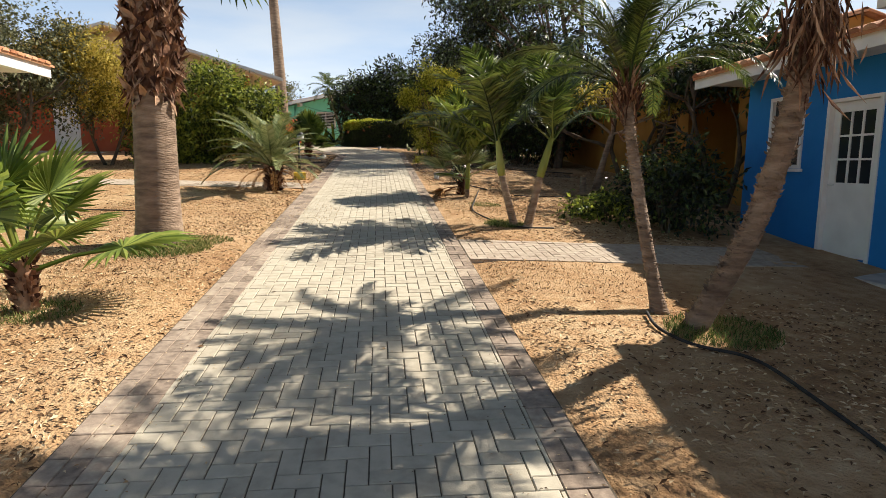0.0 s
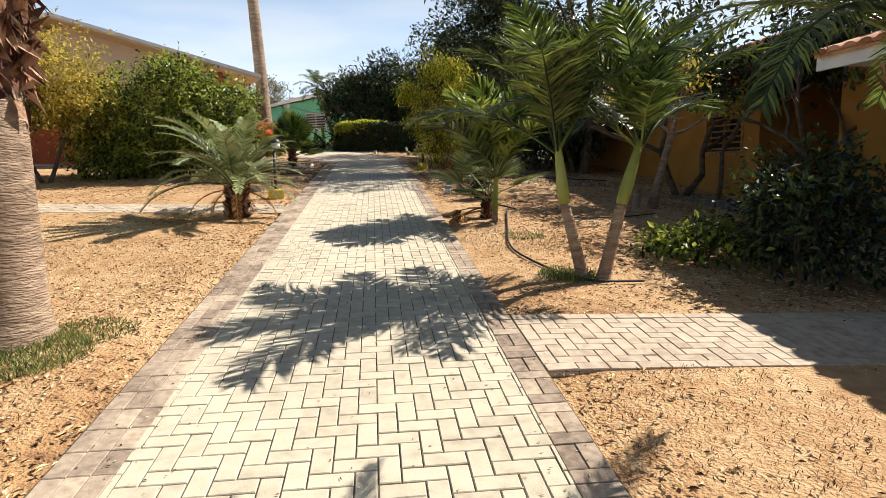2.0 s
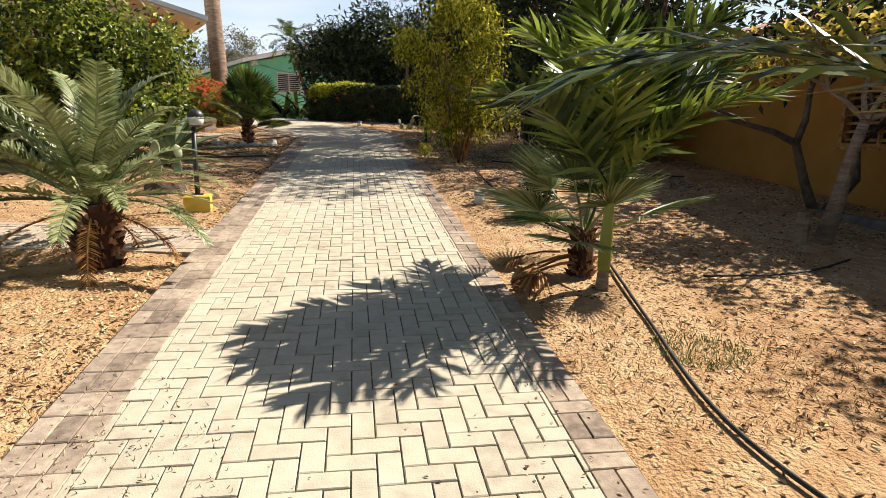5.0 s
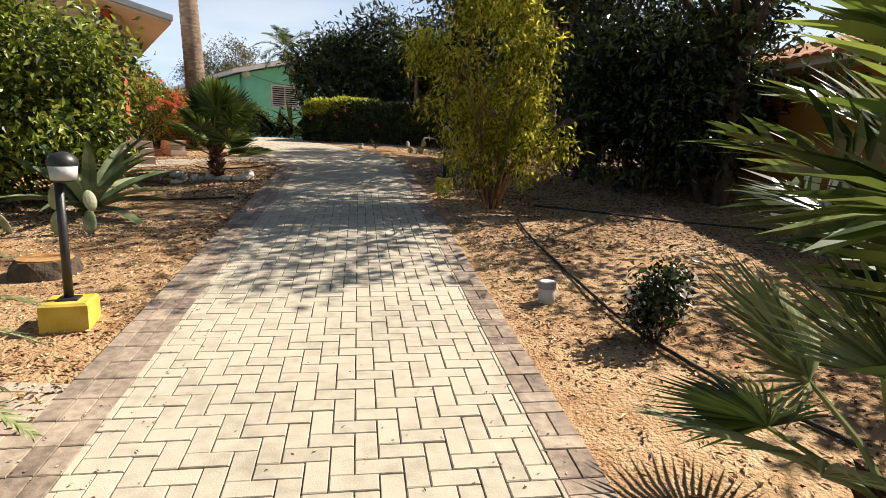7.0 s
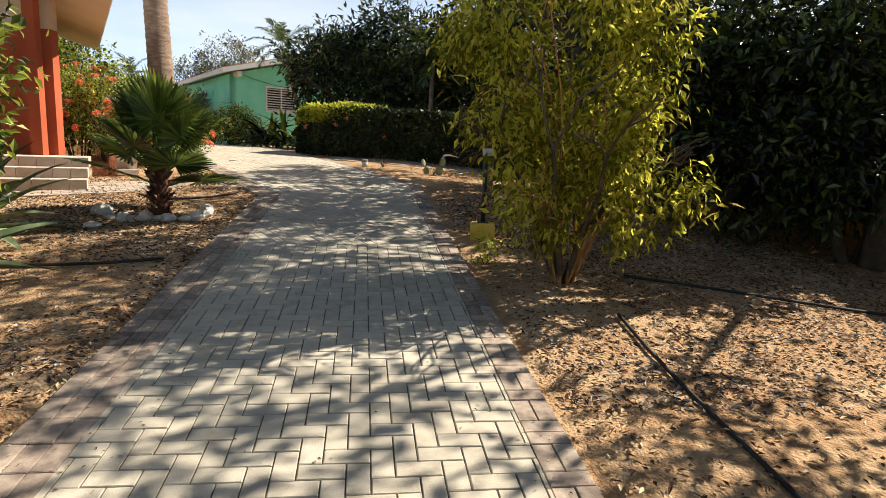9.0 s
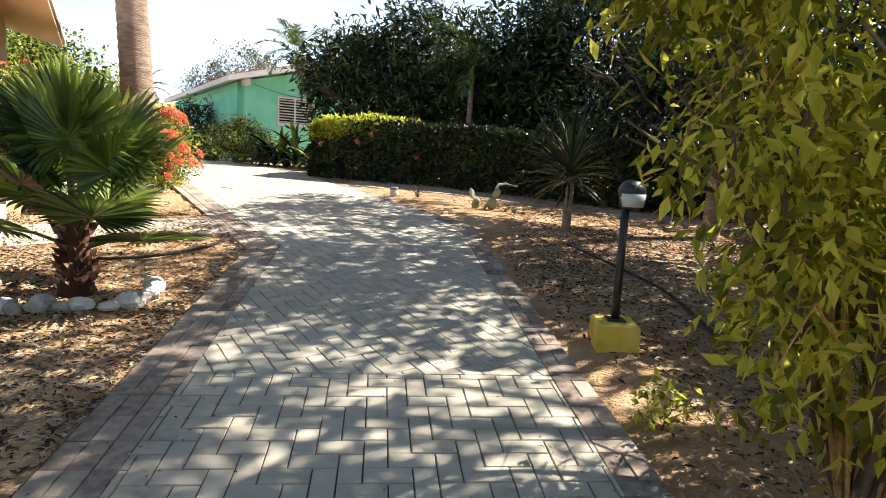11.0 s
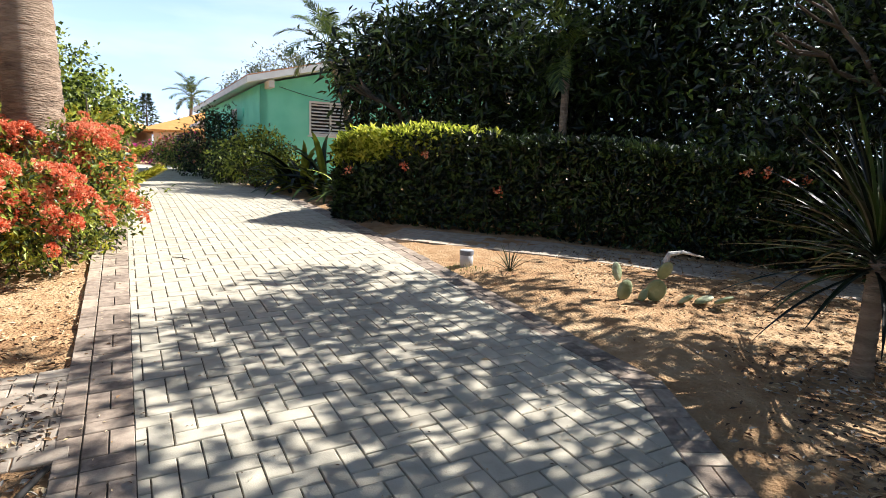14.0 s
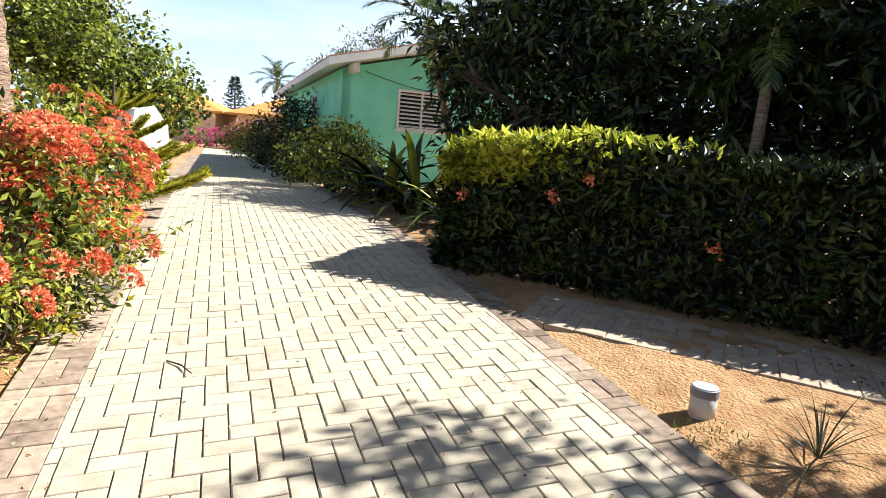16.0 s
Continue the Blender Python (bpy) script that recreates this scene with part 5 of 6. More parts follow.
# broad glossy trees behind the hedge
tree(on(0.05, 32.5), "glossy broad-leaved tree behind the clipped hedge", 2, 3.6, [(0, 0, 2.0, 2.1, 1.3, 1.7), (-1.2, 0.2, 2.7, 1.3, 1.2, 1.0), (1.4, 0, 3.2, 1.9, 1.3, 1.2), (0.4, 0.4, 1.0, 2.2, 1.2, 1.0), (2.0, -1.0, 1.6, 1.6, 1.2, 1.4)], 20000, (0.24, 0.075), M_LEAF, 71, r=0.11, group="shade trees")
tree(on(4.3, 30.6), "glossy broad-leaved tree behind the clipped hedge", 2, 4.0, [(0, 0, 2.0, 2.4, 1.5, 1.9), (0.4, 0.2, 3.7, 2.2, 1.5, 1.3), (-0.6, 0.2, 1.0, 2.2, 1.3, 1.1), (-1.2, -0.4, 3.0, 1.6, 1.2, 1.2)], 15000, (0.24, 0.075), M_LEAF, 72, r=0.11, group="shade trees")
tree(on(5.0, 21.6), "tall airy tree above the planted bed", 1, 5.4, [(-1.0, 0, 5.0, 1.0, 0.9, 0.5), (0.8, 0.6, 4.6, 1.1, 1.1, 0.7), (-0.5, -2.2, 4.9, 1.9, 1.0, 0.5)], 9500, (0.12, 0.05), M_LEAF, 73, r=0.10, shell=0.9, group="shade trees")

# high spreading tree that shades the drive before its bend
crown = [(-1.3, -1.6, 5.1, 1.5, 1.1, 0.6), (-2.4, 0.6, 5.6, 1.7, 1.3, 0.6), (-0.6, 2.4, 6.3, 1.9, 1.5, 0.7), (-3.2, 2.0, 5.8, 1.3, 1.2, 0.5), (-1.0, 0.2, 6.6, 1.6, 1.4, 0.6), (-0.4, -1.7, 3.7, 1.6, 1.3, 0.6)]
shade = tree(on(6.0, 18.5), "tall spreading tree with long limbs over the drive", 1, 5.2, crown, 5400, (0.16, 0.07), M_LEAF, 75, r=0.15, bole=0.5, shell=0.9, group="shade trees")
for x, y, z, *_ in crown:
    part("limb", Mesh().tube([(0.05, 0, 2.4), (x * 0.45, y * 0.45, z * 0.72), (x, y, z)], [0.07, 0.045, 0.015], 7), M_BARK, shade, smooth=True)

# coconut-like palms among the broad trees
b = Vector(on(2.02, 29.8))
manila_palm(b, b + Vector((0.02, 0, 2.2)), b + Vector((0.02, 0, 2.65)), 0.07, 12, "slender palm rising behind the hedge", FEATHER, (0.7, 0.9), 81, (70, -50))
b = Vector(on(-1.7, 33.7))
manila_palm(b, b + Vector((-0.85, 0.1, 2.95)), b + Vector((-0.96, 0.1, 3.35)), 0.08, 14, "slender leaning palm before the green gable", FEATHER, (0.65, 0.85), 82, (75, -45))

# leaning small tree with few leaves by the twin palms
b = on(4.95, 12.15)
lt = thing("tree", b, "thin leaning tree with sparse yellowing leaves", "tree")
m, tips = Mesh(), []
m.tube([(0, 0, -0.05), (0.12, 0, 0.45), (0.26, 0.05, 0.95), (0.36, 0.05, 1.3)], [0.10, 0.075, 0.06, 0.05], 9)
for d in ((-0.7, 0.1, 0.5), (0.9, -0.2, 0.45), (0.3, 0.4, 0.9), (-0.2, -0.6, 0.6)):
    branching(m, Vector((0.36, 0.05, 1.28)), Vector(d).normalized(), 0.55, 0.032, 2, rng, tips, 0.5)
part("trunk", m, M_PALMBARK, lt, smooth=True)
part("crown", foliage(rng, [(t.x, t.y, t.z, 0.22, 0.22, 0.16) for t in tips], 900, 0.10, 0.05, 0.3, 0.9), M_LEAF_YEL, lt)
part("stub", Mesh().tube([(-0.30, -0.05, -0.05), (-0.29, -0.05, 0.34)], [0.07, 0.065], 9), M_PALMBARK, lt, "short cut stub beside the trunk")

tree(on(6.3, 12.4), "small dark tree hanging over the ochre porch", 1, 1.9, [(0, 0, 2.2, 1.0, 0.8, 0.45), (0.7, -0.5, 2.4, 0.8, 0.8, 0.45), (-0.4, 0.7, 2.6, 0.8, 0.8, 0.45)], 4200, (0.11, 0.05), M_LEAF, 78, r=0.05, bole=0.55, shell=0.85, group="shade trees")

# low shrubs before the blue house
tree(on(4.35, 7.55), "dark low shrub in the shade of the blue house", 4, 0.9, [(0, 0, 0.55, 0.75, 0.8, 0.5), (0.3, 0.6, 0.8, 0.55, 0.6, 0.6)], 5000, (0.09, 0.045), M_LEAF, 55, r=0.03, name="shrub", category="shrub")
tree(on(3.75, 8.35), "low spreading ground shrub on dry soil", 3, 0.4, [(0, 0, 0.18, 0.65, 0.6, 0.2)], 1600, (0.09, 0.05), M_LEAF_MID, 56, r=0.015, name="shrub", category="shrub")
# white-flowered dwarf shrub
tree(on(2.04, 12.95), "dwarf shrub with white flowers on dry ground", 4, 0.4, [(0, 0, 0.30, 0.18, 0.18, 0.21)], 1300, (0.05, 0.03), M_LEAF, 57, r=0.012, name="shrub", category="shrub", extra=(("flower", M_WHITEFL, 110, (0.05, 0.04), "white flowers"),))
tree(on(1.32, 17.95), "tiny weed beside the edging", 2, 0.15, [(0, 0, 0.10, 0.10, 0.10, 0.10)], 120, (0.05, 0.03), M_LEAF_LIME, 58, r=0.006, name="weed", category="weed")


# ---- hedge ----
def hedge(start, along, length, deep, high, label, material, topm, flower, seed):
    g = np.random.default_rng(seed)
    h = thing("hedge", (start[0], start[1], gz(*start)), label, "hedge", turn=math.degrees(math.atan2(along[1], along[0])))
    k = 72000
    pts = np.stack([g.random(k) * length, g.random(k) * deep, g.random(k) * high], 1)
    face = g.integers(0, 5, k)
    pts[face == 0, 1] = np.abs(g.normal(size=(face == 0).sum())) * 0.10
    pts[face == 1, 1] = deep - np.abs(g.normal(size=(face == 1).sum())) * 0.10
    pts[face >= 3, 2] = high - np.abs(g.normal(size=(face >= 3).sum())) * 0.08
    pts[face == 2, 0] = np.abs(g.normal(size=(face == 2).sum())) * 0.10
    out = np.zeros((k, 3))
    out[face == 0, 1], out[face == 1, 1], out[face >= 3, 2], out[face == 2, 0] = -1, 1, 1, -1
    pts[:, 2] -= 0.22 * np.exp(-pts[:, 0] / 0.22) * (pts[:, 2] / high)
    wav = np.array([0.12 * noise.noise((p[0] * 1.6, p[1] * 2, p[2] * 2.5)) for p in pts])
    pts += out * wav[:, None]
    slope = np.array([gz(start[0] + along[0] * p[0] - along[1] * p[1], start[1] + along[1] * p[0] + along[0] * p[1]) - gz(*start) for p in pts])
    pts[:, 2] += slope
    way = out * 0.22 + g.normal(size=(k, 3)) * 0.75 + np.array([0, 0, 0.12])
    s = g.uniform(0.6, 1.25, k)
    top = pts[:, 2] - slope
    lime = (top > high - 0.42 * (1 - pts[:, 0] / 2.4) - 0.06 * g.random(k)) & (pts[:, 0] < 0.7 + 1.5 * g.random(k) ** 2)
    pts[lime, 2] += 0.10 * g.random(lime.sum())
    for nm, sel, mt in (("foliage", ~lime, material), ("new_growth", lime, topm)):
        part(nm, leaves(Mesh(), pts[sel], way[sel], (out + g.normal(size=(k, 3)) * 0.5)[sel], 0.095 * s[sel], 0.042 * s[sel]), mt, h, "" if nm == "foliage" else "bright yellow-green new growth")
    m = Mesh()
    for i in range(int(length / 0.22)):
        x = 0.1 + i * 0.22
        b0 = Vector((x, deep * g.uniform(0.3, 0.7), 0))
        zz = gz(start[0] + along[0] * b0.x - along[1] * b0.y, start[1] + along[1] * b0.x + along[0] * b0.y) - gz(*start)
        for _ in range(3):
            t = Vector((x + g.normal() * 0.15, b0.y + g.normal() * 0.2, high * 0.85 + zz))
            m.tube([(b0.x, b0.y, zz - 0.03), tuple(b0.lerp(t, 0.5) + Vector(g.normal(size=3)) * 0.03 + Vector((0, 0, zz * 0.5))), tuple(t)], [0.014, 0.011, 0.006], 5, cap=False)
    tagged(part("stem", m, M_BARK, h), kind="stuff")
    for i in range(flower):
        x, z = g.random() * length * 0.9 + 0.2, g.uniform(0.45, 0.95) * high
        fl = leaves(Mesh(), g.normal(size=(26, 3)) * 0.022, g.normal(size=(26, 3)), g.normal(size=(26, 3)), np.full(26, 0.04), np.full(26, 0.03))
        ob = part("flower_head", fl, M_FLOWER, h, "red flower head")
        ob.location = (x, -0.05, z + gz(start[0] + along[0] * x, start[1] + along[1] * x) - gz(*start))


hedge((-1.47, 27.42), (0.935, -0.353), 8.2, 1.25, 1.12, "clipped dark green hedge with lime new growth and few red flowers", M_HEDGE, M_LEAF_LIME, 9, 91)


# ---- coral-flowered shrubs by the bend ----
def flower_bush(at, label, blobs, n, heads, seed):
    g = np.random.default_rng(seed)
    t = thing("flowering_shrub", at, label, "shrub", "coral-flowered shrubs")
    m = Mesh()
    for i in range(16):
        a = g.random() * 6.28
        bl = blobs[i % len(blobs)]
        m.tube([(bl[0] + math.cos(a) * 0.15, bl[1] + math.sin(a) * 0.15, -0.05), (bl[0] + math.cos(a) * bl[3] * 0.4, bl[1] + math.sin(a) * bl[4] * 0.4, bl[2] * 0.7), (bl[0] + math.cos(a) * bl[3] * 0.7, bl[1] + math.sin(a) * bl[4] * 0.7, bl[2] * 1.2)], [0.016, 0.012, 0.006], 5)
    tagged(part("stem", m, M_BARK, t), kind="stuff")
    bl = [tuple(b) for b in blobs]
    for x, y, z, rx, ry, rz in blobs:
        for _ in range(7):
            d = unit(g.normal(size=3))
            k = g.uniform(0.3, 0.45)
            bl.append((x + d[0] * rx * 0.85, y + d[1] * ry * 0.85, z + d[2] * rz * 0.8, rx * k, ry * k, rz * k))
    part("foliage", foliage(g, bl, int(n * 1.4), 0.06, 0.028, 0.0, 0.5), M_LEAF_MID, t)
    part("foliage", foliage(g, bl, n // 5, 0.055, 0.026, 0.0, 0.3), M_LEAF_FEATHER, t)
    B = np.array(bl)
    for i in range(heads):
        q = B[g.integers(len(B))]
        d = unit(g.normal(size=3) * 0.75 + np.array([0.40, -0.50, 0.35]))
        if d[2] < -0.3:
            d[2] *= -1
        c = q[:3] + d * q[3:6] * 1.12
        k = 130
        up = unit(d + np.array([0, 0, 0.7]))
        o = unit(g.normal(size=(k, 3)) + up * 1.2)
        rr = g.uniform(0.054, 0.080)
        o2 = o - up * (o @ up)[:, None] * 0.55
        fl = leaves(Mesh(), c + o2 * rr * 0.85, o + g.normal(size=(k, 3)) * 0.5, g.normal(size=(k, 3)) + o, np.full(k, rr * 0.42), np.full(k, rr * 0.36))
        part("flower_head", fl, M_FLOWER, t)
    return t


flower_bush(on(-3.68, 25.16), "dense shrub covered in coral-red flower heads beside the drive", [(0.05, -0.1, 0.56, 0.72, 0.65, 0.56), (-0.35, 0.45, 0.62, 0.75, 0.7, 0.56), (-0.3, -0.05, 0.76, 0.5, 0.5, 0.36), (0.30, -0.75, 0.42, 0.46, 0.5, 0.44), (-0.05, -1.0, 0.5, 0.5, 0.5, 0.5)], 12000, 300, 101)
flower_bush(on(-4.52, 26.65), "dense shrub covered in coral-red flower heads beside the drive", [(0.0, -0.1, 0.60, 0.62, 0.7, 0.6), (-0.3, 0.5, 0.65, 0.6, 0.6, 0.6)], 8000, 210, 102)
flower_bush(on(-4.75, 24.3), "leafy shrub with scattered coral flowers by the terrace wall", [(0.2, 0.1, 0.75, 0.65, 0.8, 0.7), (-0.5, 0.4, 0.95, 0.8, 0.8, 0.8)], 10000, 90, 103)

# ---- fixtures and small things ----
def bollard_lamp(at, turn, label):
    l = thing("garden_lamp", at, label, "garden lamp", "garden lamps", turn=turn)
    m = Mesh()
    m.box((-0.135, -0.135, -0.06), (0.135, 0.135, 0.155), bevel=0.015)
    part("base", m, M_YELLOW, l, "yellow painted concrete block")
    part("flange", Mesh().box((-0.06, -0.06, 0.155), (0.06, 0.06, 0.167), bevel=0.004), M_BLACK, l)
    part("post", Mesh().tube([(0, 0, 0.155), (0, 0, 0.5), (0, 0, 0.88)], [0.028, 0.026, 0.026], 12), M_BLACK, l, smooth=True)
    h = Mesh()
    prof = [(0.88, 0.03), (0.90, 0.072), (0.955, 0.075), (0.99, 0.086), (1.02, 0.084), (1.055, 0.056), (1.07, 0.012)]
    h.tube([(0.03, 0, z) for z, _ in prof], [r for _, r in prof], 16)
    part("hood", h, M_BLACK, l, "black domed hood", True)
    part("lens", Mesh().tube([(0.035, -0.02, 0.90), (0.035, -0.02, 0.982)], [0.070, 0.080], 16), M_PVC, l, "clouded lens", True)
    return l


bollard_lamp(on(-1.68, 13.38), 8, "black bollard lamp on a yellow concrete block")
bollard_lamp(on(1.49, 18.97), -10, "black bollard lamp on a yellow block beside a shrub")


def pipe_stub(x, y, h, r, label):
    p = thing("pipe_stub", on(x, y), label, "pipe", "pipe stubs")
    part("pipe", Mesh().tube([(0, 0, -0.05), (0, 0, h * 0.66), (0, 0, h * 0.67)], [r * 0.93, r * 0.93, r * 0.9], 18), M_PVC, p, smooth=True)
    part("cap", Mesh().tube([(0, 0, h * 0.62), (0, 0, h * 0.98), (0, 0, h)], [r, r, r * 0.93], 18), M_PVCCAP, p, "dark grey collar")
    part("lid", Mesh().tube([(0, 0, h), (0, 0, h + 0.004)], [r * 0.88, r * 0.88], 18), M_PVC, p)


pipe_stub(1.54, 13.72, 0.135, 0.068, "short grey capped pipe standing in dry soil")
pipe_stub(0.17, 25.17, 0.115, 0.068, "short grey capped pipe beside the drive")


def hose(points, r, label, lift=0.012):
    P = []
    for i in range(len(points) - 1):
        (x0, y0), (x1, y1) = points[i], points[i + 1]
        for k in range(8):
            u = k / 8
            x, y = x0 + (x1 - x0) * u, y0 + (y1 - y0) * u
            w = 0.03 * noise.noise((x * 2, y * 2, 5.0))
            P.append((x + w, y + w, gz(x, y) + lift))
    x, y = points[-1]
    P.append((x, y, gz(x, y) + lift))
    S = [tuple(np.mean(P[max(0, i - 3):i + 4], 0)) for i in range(len(P))]
    tagged(part("irrigation_hose", Mesh().tube(S, [r] * len(S), 7), M_HOSE, smooth=True), label, "hose", "irrigation hoses")


hose([(2.1, 16.8), (1.97, 15.6), (1.95, 14.4), (1.94, 13.2), (2.1, 12.4), (2.5, 11.6)], 0.013, "black irrigation hose lying on dry soil")
hose([(2.4, 17.7), (3.4, 17.3), (4.6, 16.8), (6.2, 16.5)], 0.014, "black irrigation hose lying on dry soil")
hose([(2.28, 11.8), (1.9, 10.1), (1.62, 8.8), (1.82, 7.95), (2.1, 7.45), (2.75, 7.5)], 0.012, "black irrigation hose lying on dry soil")
hose([(2.36, 3.95), (2.24, 3.5), (2.34, 3.15), (2.68, 2.95), (2.66, 2.3), (2.6, 1.7), (2.4, 0.6)], 0.012, "thin black hose looped round a palm foot")
hose([(-3.0, 17.5), (-2.1, 17.58), (-1.42, 17.85)], 0.014, "black irrigation hose lying on dry soil")
hose([(2.05, 22.2), (2.37, 20.9), (2.5, 20.2), (2.3, 18.9)], 0.014, "black irrigation hose lying on dry soil")
hose([(-2.9, 21.0), (-2.5, 20.55), (-2.0, 20.7), (-1.62, 21.2), (-1.66, 21.9)], 0.013, "black irrigation hose lying on dry soil")
hose([(-6.3, 8.6), (-4.6, 8.9), (-3.2, 8.7)], 0.011, "thin hose half buried in dry straw")
hose([(2.6, 10.9), (3.8, 11.0), (4.9, 11.6)], 0.010, "thin hose half buried in dry straw")


def stone(x, y, s, seed, h=0.6):
    g = np.random.default_rng(seed)
    bm = bmesh.new()
    bmesh.ops.create_icosphere(bm, subdivisions=2, radius=1.0)
    for v in bm.verts:
        k = 1 + 0.28 * noise.noise(v.co * 1.4 + Vector((seed, 0, 0))) + 0.10 * noise.noise(v.co * 4 + Vector((seed, 3, 0)))
        v.co = Vector((v.co.x * s * k, v.co.y * s * 0.75 * k, v.co.z * s * h * k))
    me = bpy.data.meshes.new("stone")
    bm.to_mesh(me)
    bm.free()
    me.materials.append(M_STONE)
    ob = new("stone", me)
    ob.matrix_basis = pose(x, y, gz(x, y) + s * h * 0.45, 0, 0, g.uniform(0, 180))
    tagged(ob, "pale coral stone edging a fan palm", "stone", "stones round the fan palm")


g = np.random.default_rng(61)
for k in range(15):
    a, r = radians(-180 + k * 13 + g.uniform(-4, 4)), g.uniform(0.48, 0.62)
    stone(-2.22 + r * math.cos(a), 19.78 + r * 0.85 * math.sin(a), g.uniform(0.05, 0.11), k + 1, g.uniform(0.45, 0.75))
stone(-2.62, 18.95, 0.10, 31, 0.4)

# pale prickly pear behind the lamp, and withered leaves on the ground
cac = thing("prickly_pear", on(-2.55, 15.75), "pale prickly pear with lit pads beside the shrub", "cactus")
for q in ((0.07, 0.13, -0.28, 0, -0.02, 10, 15), (0.065, 0.13, -0.30, 0.02, 0.23, 14, 10), (0.07, 0.13, 0.02, 0.0, -0.02, -12, -10), (0.06, 0.11, 0.05, 0.02, 0.22, -16, 25), (0.065, 0.14, -0.74, 0.05, -0.03, 30, -30)):
    pad(*q)
for x, y, turn, s in ((1.80, 10.98, 98, 1.05), (1.72, 11.25, 70, 0.8)):
    d = new("dead_palm_leaf", FAN_DEAD[0])
    d.matrix_basis = pose(x, y, gz(x, y) + 0.10, -8, 12, turn) @ Matrix.Diagonal((s, s, s, 1))
    tagged(d, "withered orange-brown fan palm leaf on the ground", "dead leaf", "withered palm leaves")
stump = thing("tree_stump", on(-2.35, 14.5), "low sawn tree stump in dry soil", "stump")
m = Mesh()
m.tube([(0, 0, -0.05), (0, 0, 0.05), (0, 0, 0.10)], [0.27, 0.24, 0.215], 22, wob=0.05, rng=rng)
part("bark", m, M_BARK, stump)
part("cut_face", Mesh().tube([(0, 0, 0.10), (0, 0, 0.112)], [0.20, 0.20], 22), M_WOOD, stump, "orange sawn wood")

wl = thing("terrace_wall", (-3.45, 22.62, gz(-3.45, 22.62)), "low pale brick terrace wall by the path", "wall", turn=27)
for k in range(3):
    for i in range(5):
        part("brick", Mesh().box((-0.30, 0.21 * i + (0.1 if k % 2 else 0), k * 0.105), (0.0, 0.21 * i + 0.205 + (0.1 if k % 2 else 0), k * 0.105 + 0.10), bevel=0.006), M_BRICKSTEP, wl)

twig = Mesh().tube([(0, 0, 0.008), (0.10, -0.04, 0.012), (0.2, -0.12, 0.01)], [0.004, 0.005, 0.003], 5)
t = tagged(part("twig", twig, M_BARK), "dry twig lying on pale pavers", "twig")
t.location = on(-2.55, 25.0, 0.0)

# ---- planting before the green house ----
AG2 = [blade_mesh("strap_leaf", M_LEAF_MID, 1.05, 0.10, radians(10), radians(70)), blade_mesh("strap_leaf", M_LEAF, 1.1, 0.11, radians(5), radians(85))]
for x, y, s, seed in ((-2.75, 31.3, 1.25, 111), (-2.1, 30.5, 1.25, 112), (-3.3, 32.2, 0.95, 113), (-1.6, 29.6, 0.8, 114)):
    pl = thing("strap_leaf_plant", on(x, y), "clump of arching strap leaves beside the drive", "plant", "strap-leaf plants")
    ring_leaves("strap_leaf", pl, AG2, np.random.default_rng(seed), 34, 0.05, 0.05, 82, 15, scale=(s * 0.8, s * 1.2))
tree(on(-4.35, 33.6), "low leafy shrub before the green wall", 4, 0.8, [(0, 0, 0.6, 0.95, 0.8, 0.6)], 4000, (0.10, 0.05), M_LEAF_MID, 114, r=0.025, name="shrub", category="shrub", group="shrubs by the green house")
tree(on(-5.3, 34.9), "low leafy shrub before the green wall", 4, 0.8, [(0, 0, 0.5, 0.7, 0.7, 0.5)], 2600, (0.10, 0.05), M_LEAF, 115, r=0.025, name="shrub", category="shrub", group="shrubs by the green house")
tree(on(-7.1, 38.3), "tall dark shrub beside the green house", 4, 1.6, [(0, 0, 1.0, 0.9, 1.0, 1.0), (0.3, 0.6, 1.4, 0.7, 0.8, 0.7)], 5000, (0.11, 0.05), M_LEAF, 116, r=0.04, name="shrub", category="shrub", group="shrubs by the green house")
tree(on(-9.4, 42.5), "shrub with scattered red flowers along the drive", 4, 1.2, [(0, 0, 0.7, 1.1, 1.2, 0.7), (-1.2, 2.0, 0.7, 1.1, 1.2, 0.7)], 4000, (0.11, 0.05), M_LEAF_MID, 117, r=0.03, name="shrub", category="shrub", extra=(("flower", M_FLOWER, 260, (0.12, 0.09), "red flowers"),))

# young araucaria with tiered plumes, and the pale boulder behind it
PL = []
for i in range(2):
    m = Mesh()
    m.tube([(0, 0, 0), (0, 0.5, 0.04), (0, 1.0, 0.16)], [0.02, 0.014, 0.004], 5)
    k = 900
    u = rng.random(k)
    a = rng.random(k) * 6.28
    c = np.stack([np.zeros(k), u * 0.98, 0.16 * u ** 2], 1)
    o = np.stack([np.cos(a), np.full(k, 1.0), np.sin(a) * 0.7 + 0.25], 1)
    leaves(m, c, o, rng.normal(size=(k, 3)), 0.16 * (1 - 0.45 * u), np.full(k, 0.010))
    PL.append(m.mesh("plume", M_LEAF_FEATHER))
ar = thing("norfolk_pine", on(-5.15, 28.3), "young norfolk pine with tiered plume branches", "tree")
part("trunk", Mesh().tube([(0, 0, -0.05), (0.02, 0, 0.8), (0.02, 0, 1.5)], [0.05, 0.035, 0.008], 8), M_BARK, ar)
for tier in range(4):
    for k in range(9):
        ob = new("plume", PL[(tier + k) % 2])
        ob.parent = ar
        s = 1.05 - 0.2 * tier
        ob.matrix_basis = pose(0.02, 0, 0.14 + tier * 0.32, 0, 0, k * 40 + tier * 23) @ pose(0, 0, 0, 12 + tier * 3, 0, 0) @ Matrix.Diagonal((s, s, s, 1))
stone(-7.08, 31.7, 0.62, 77, 1.5)

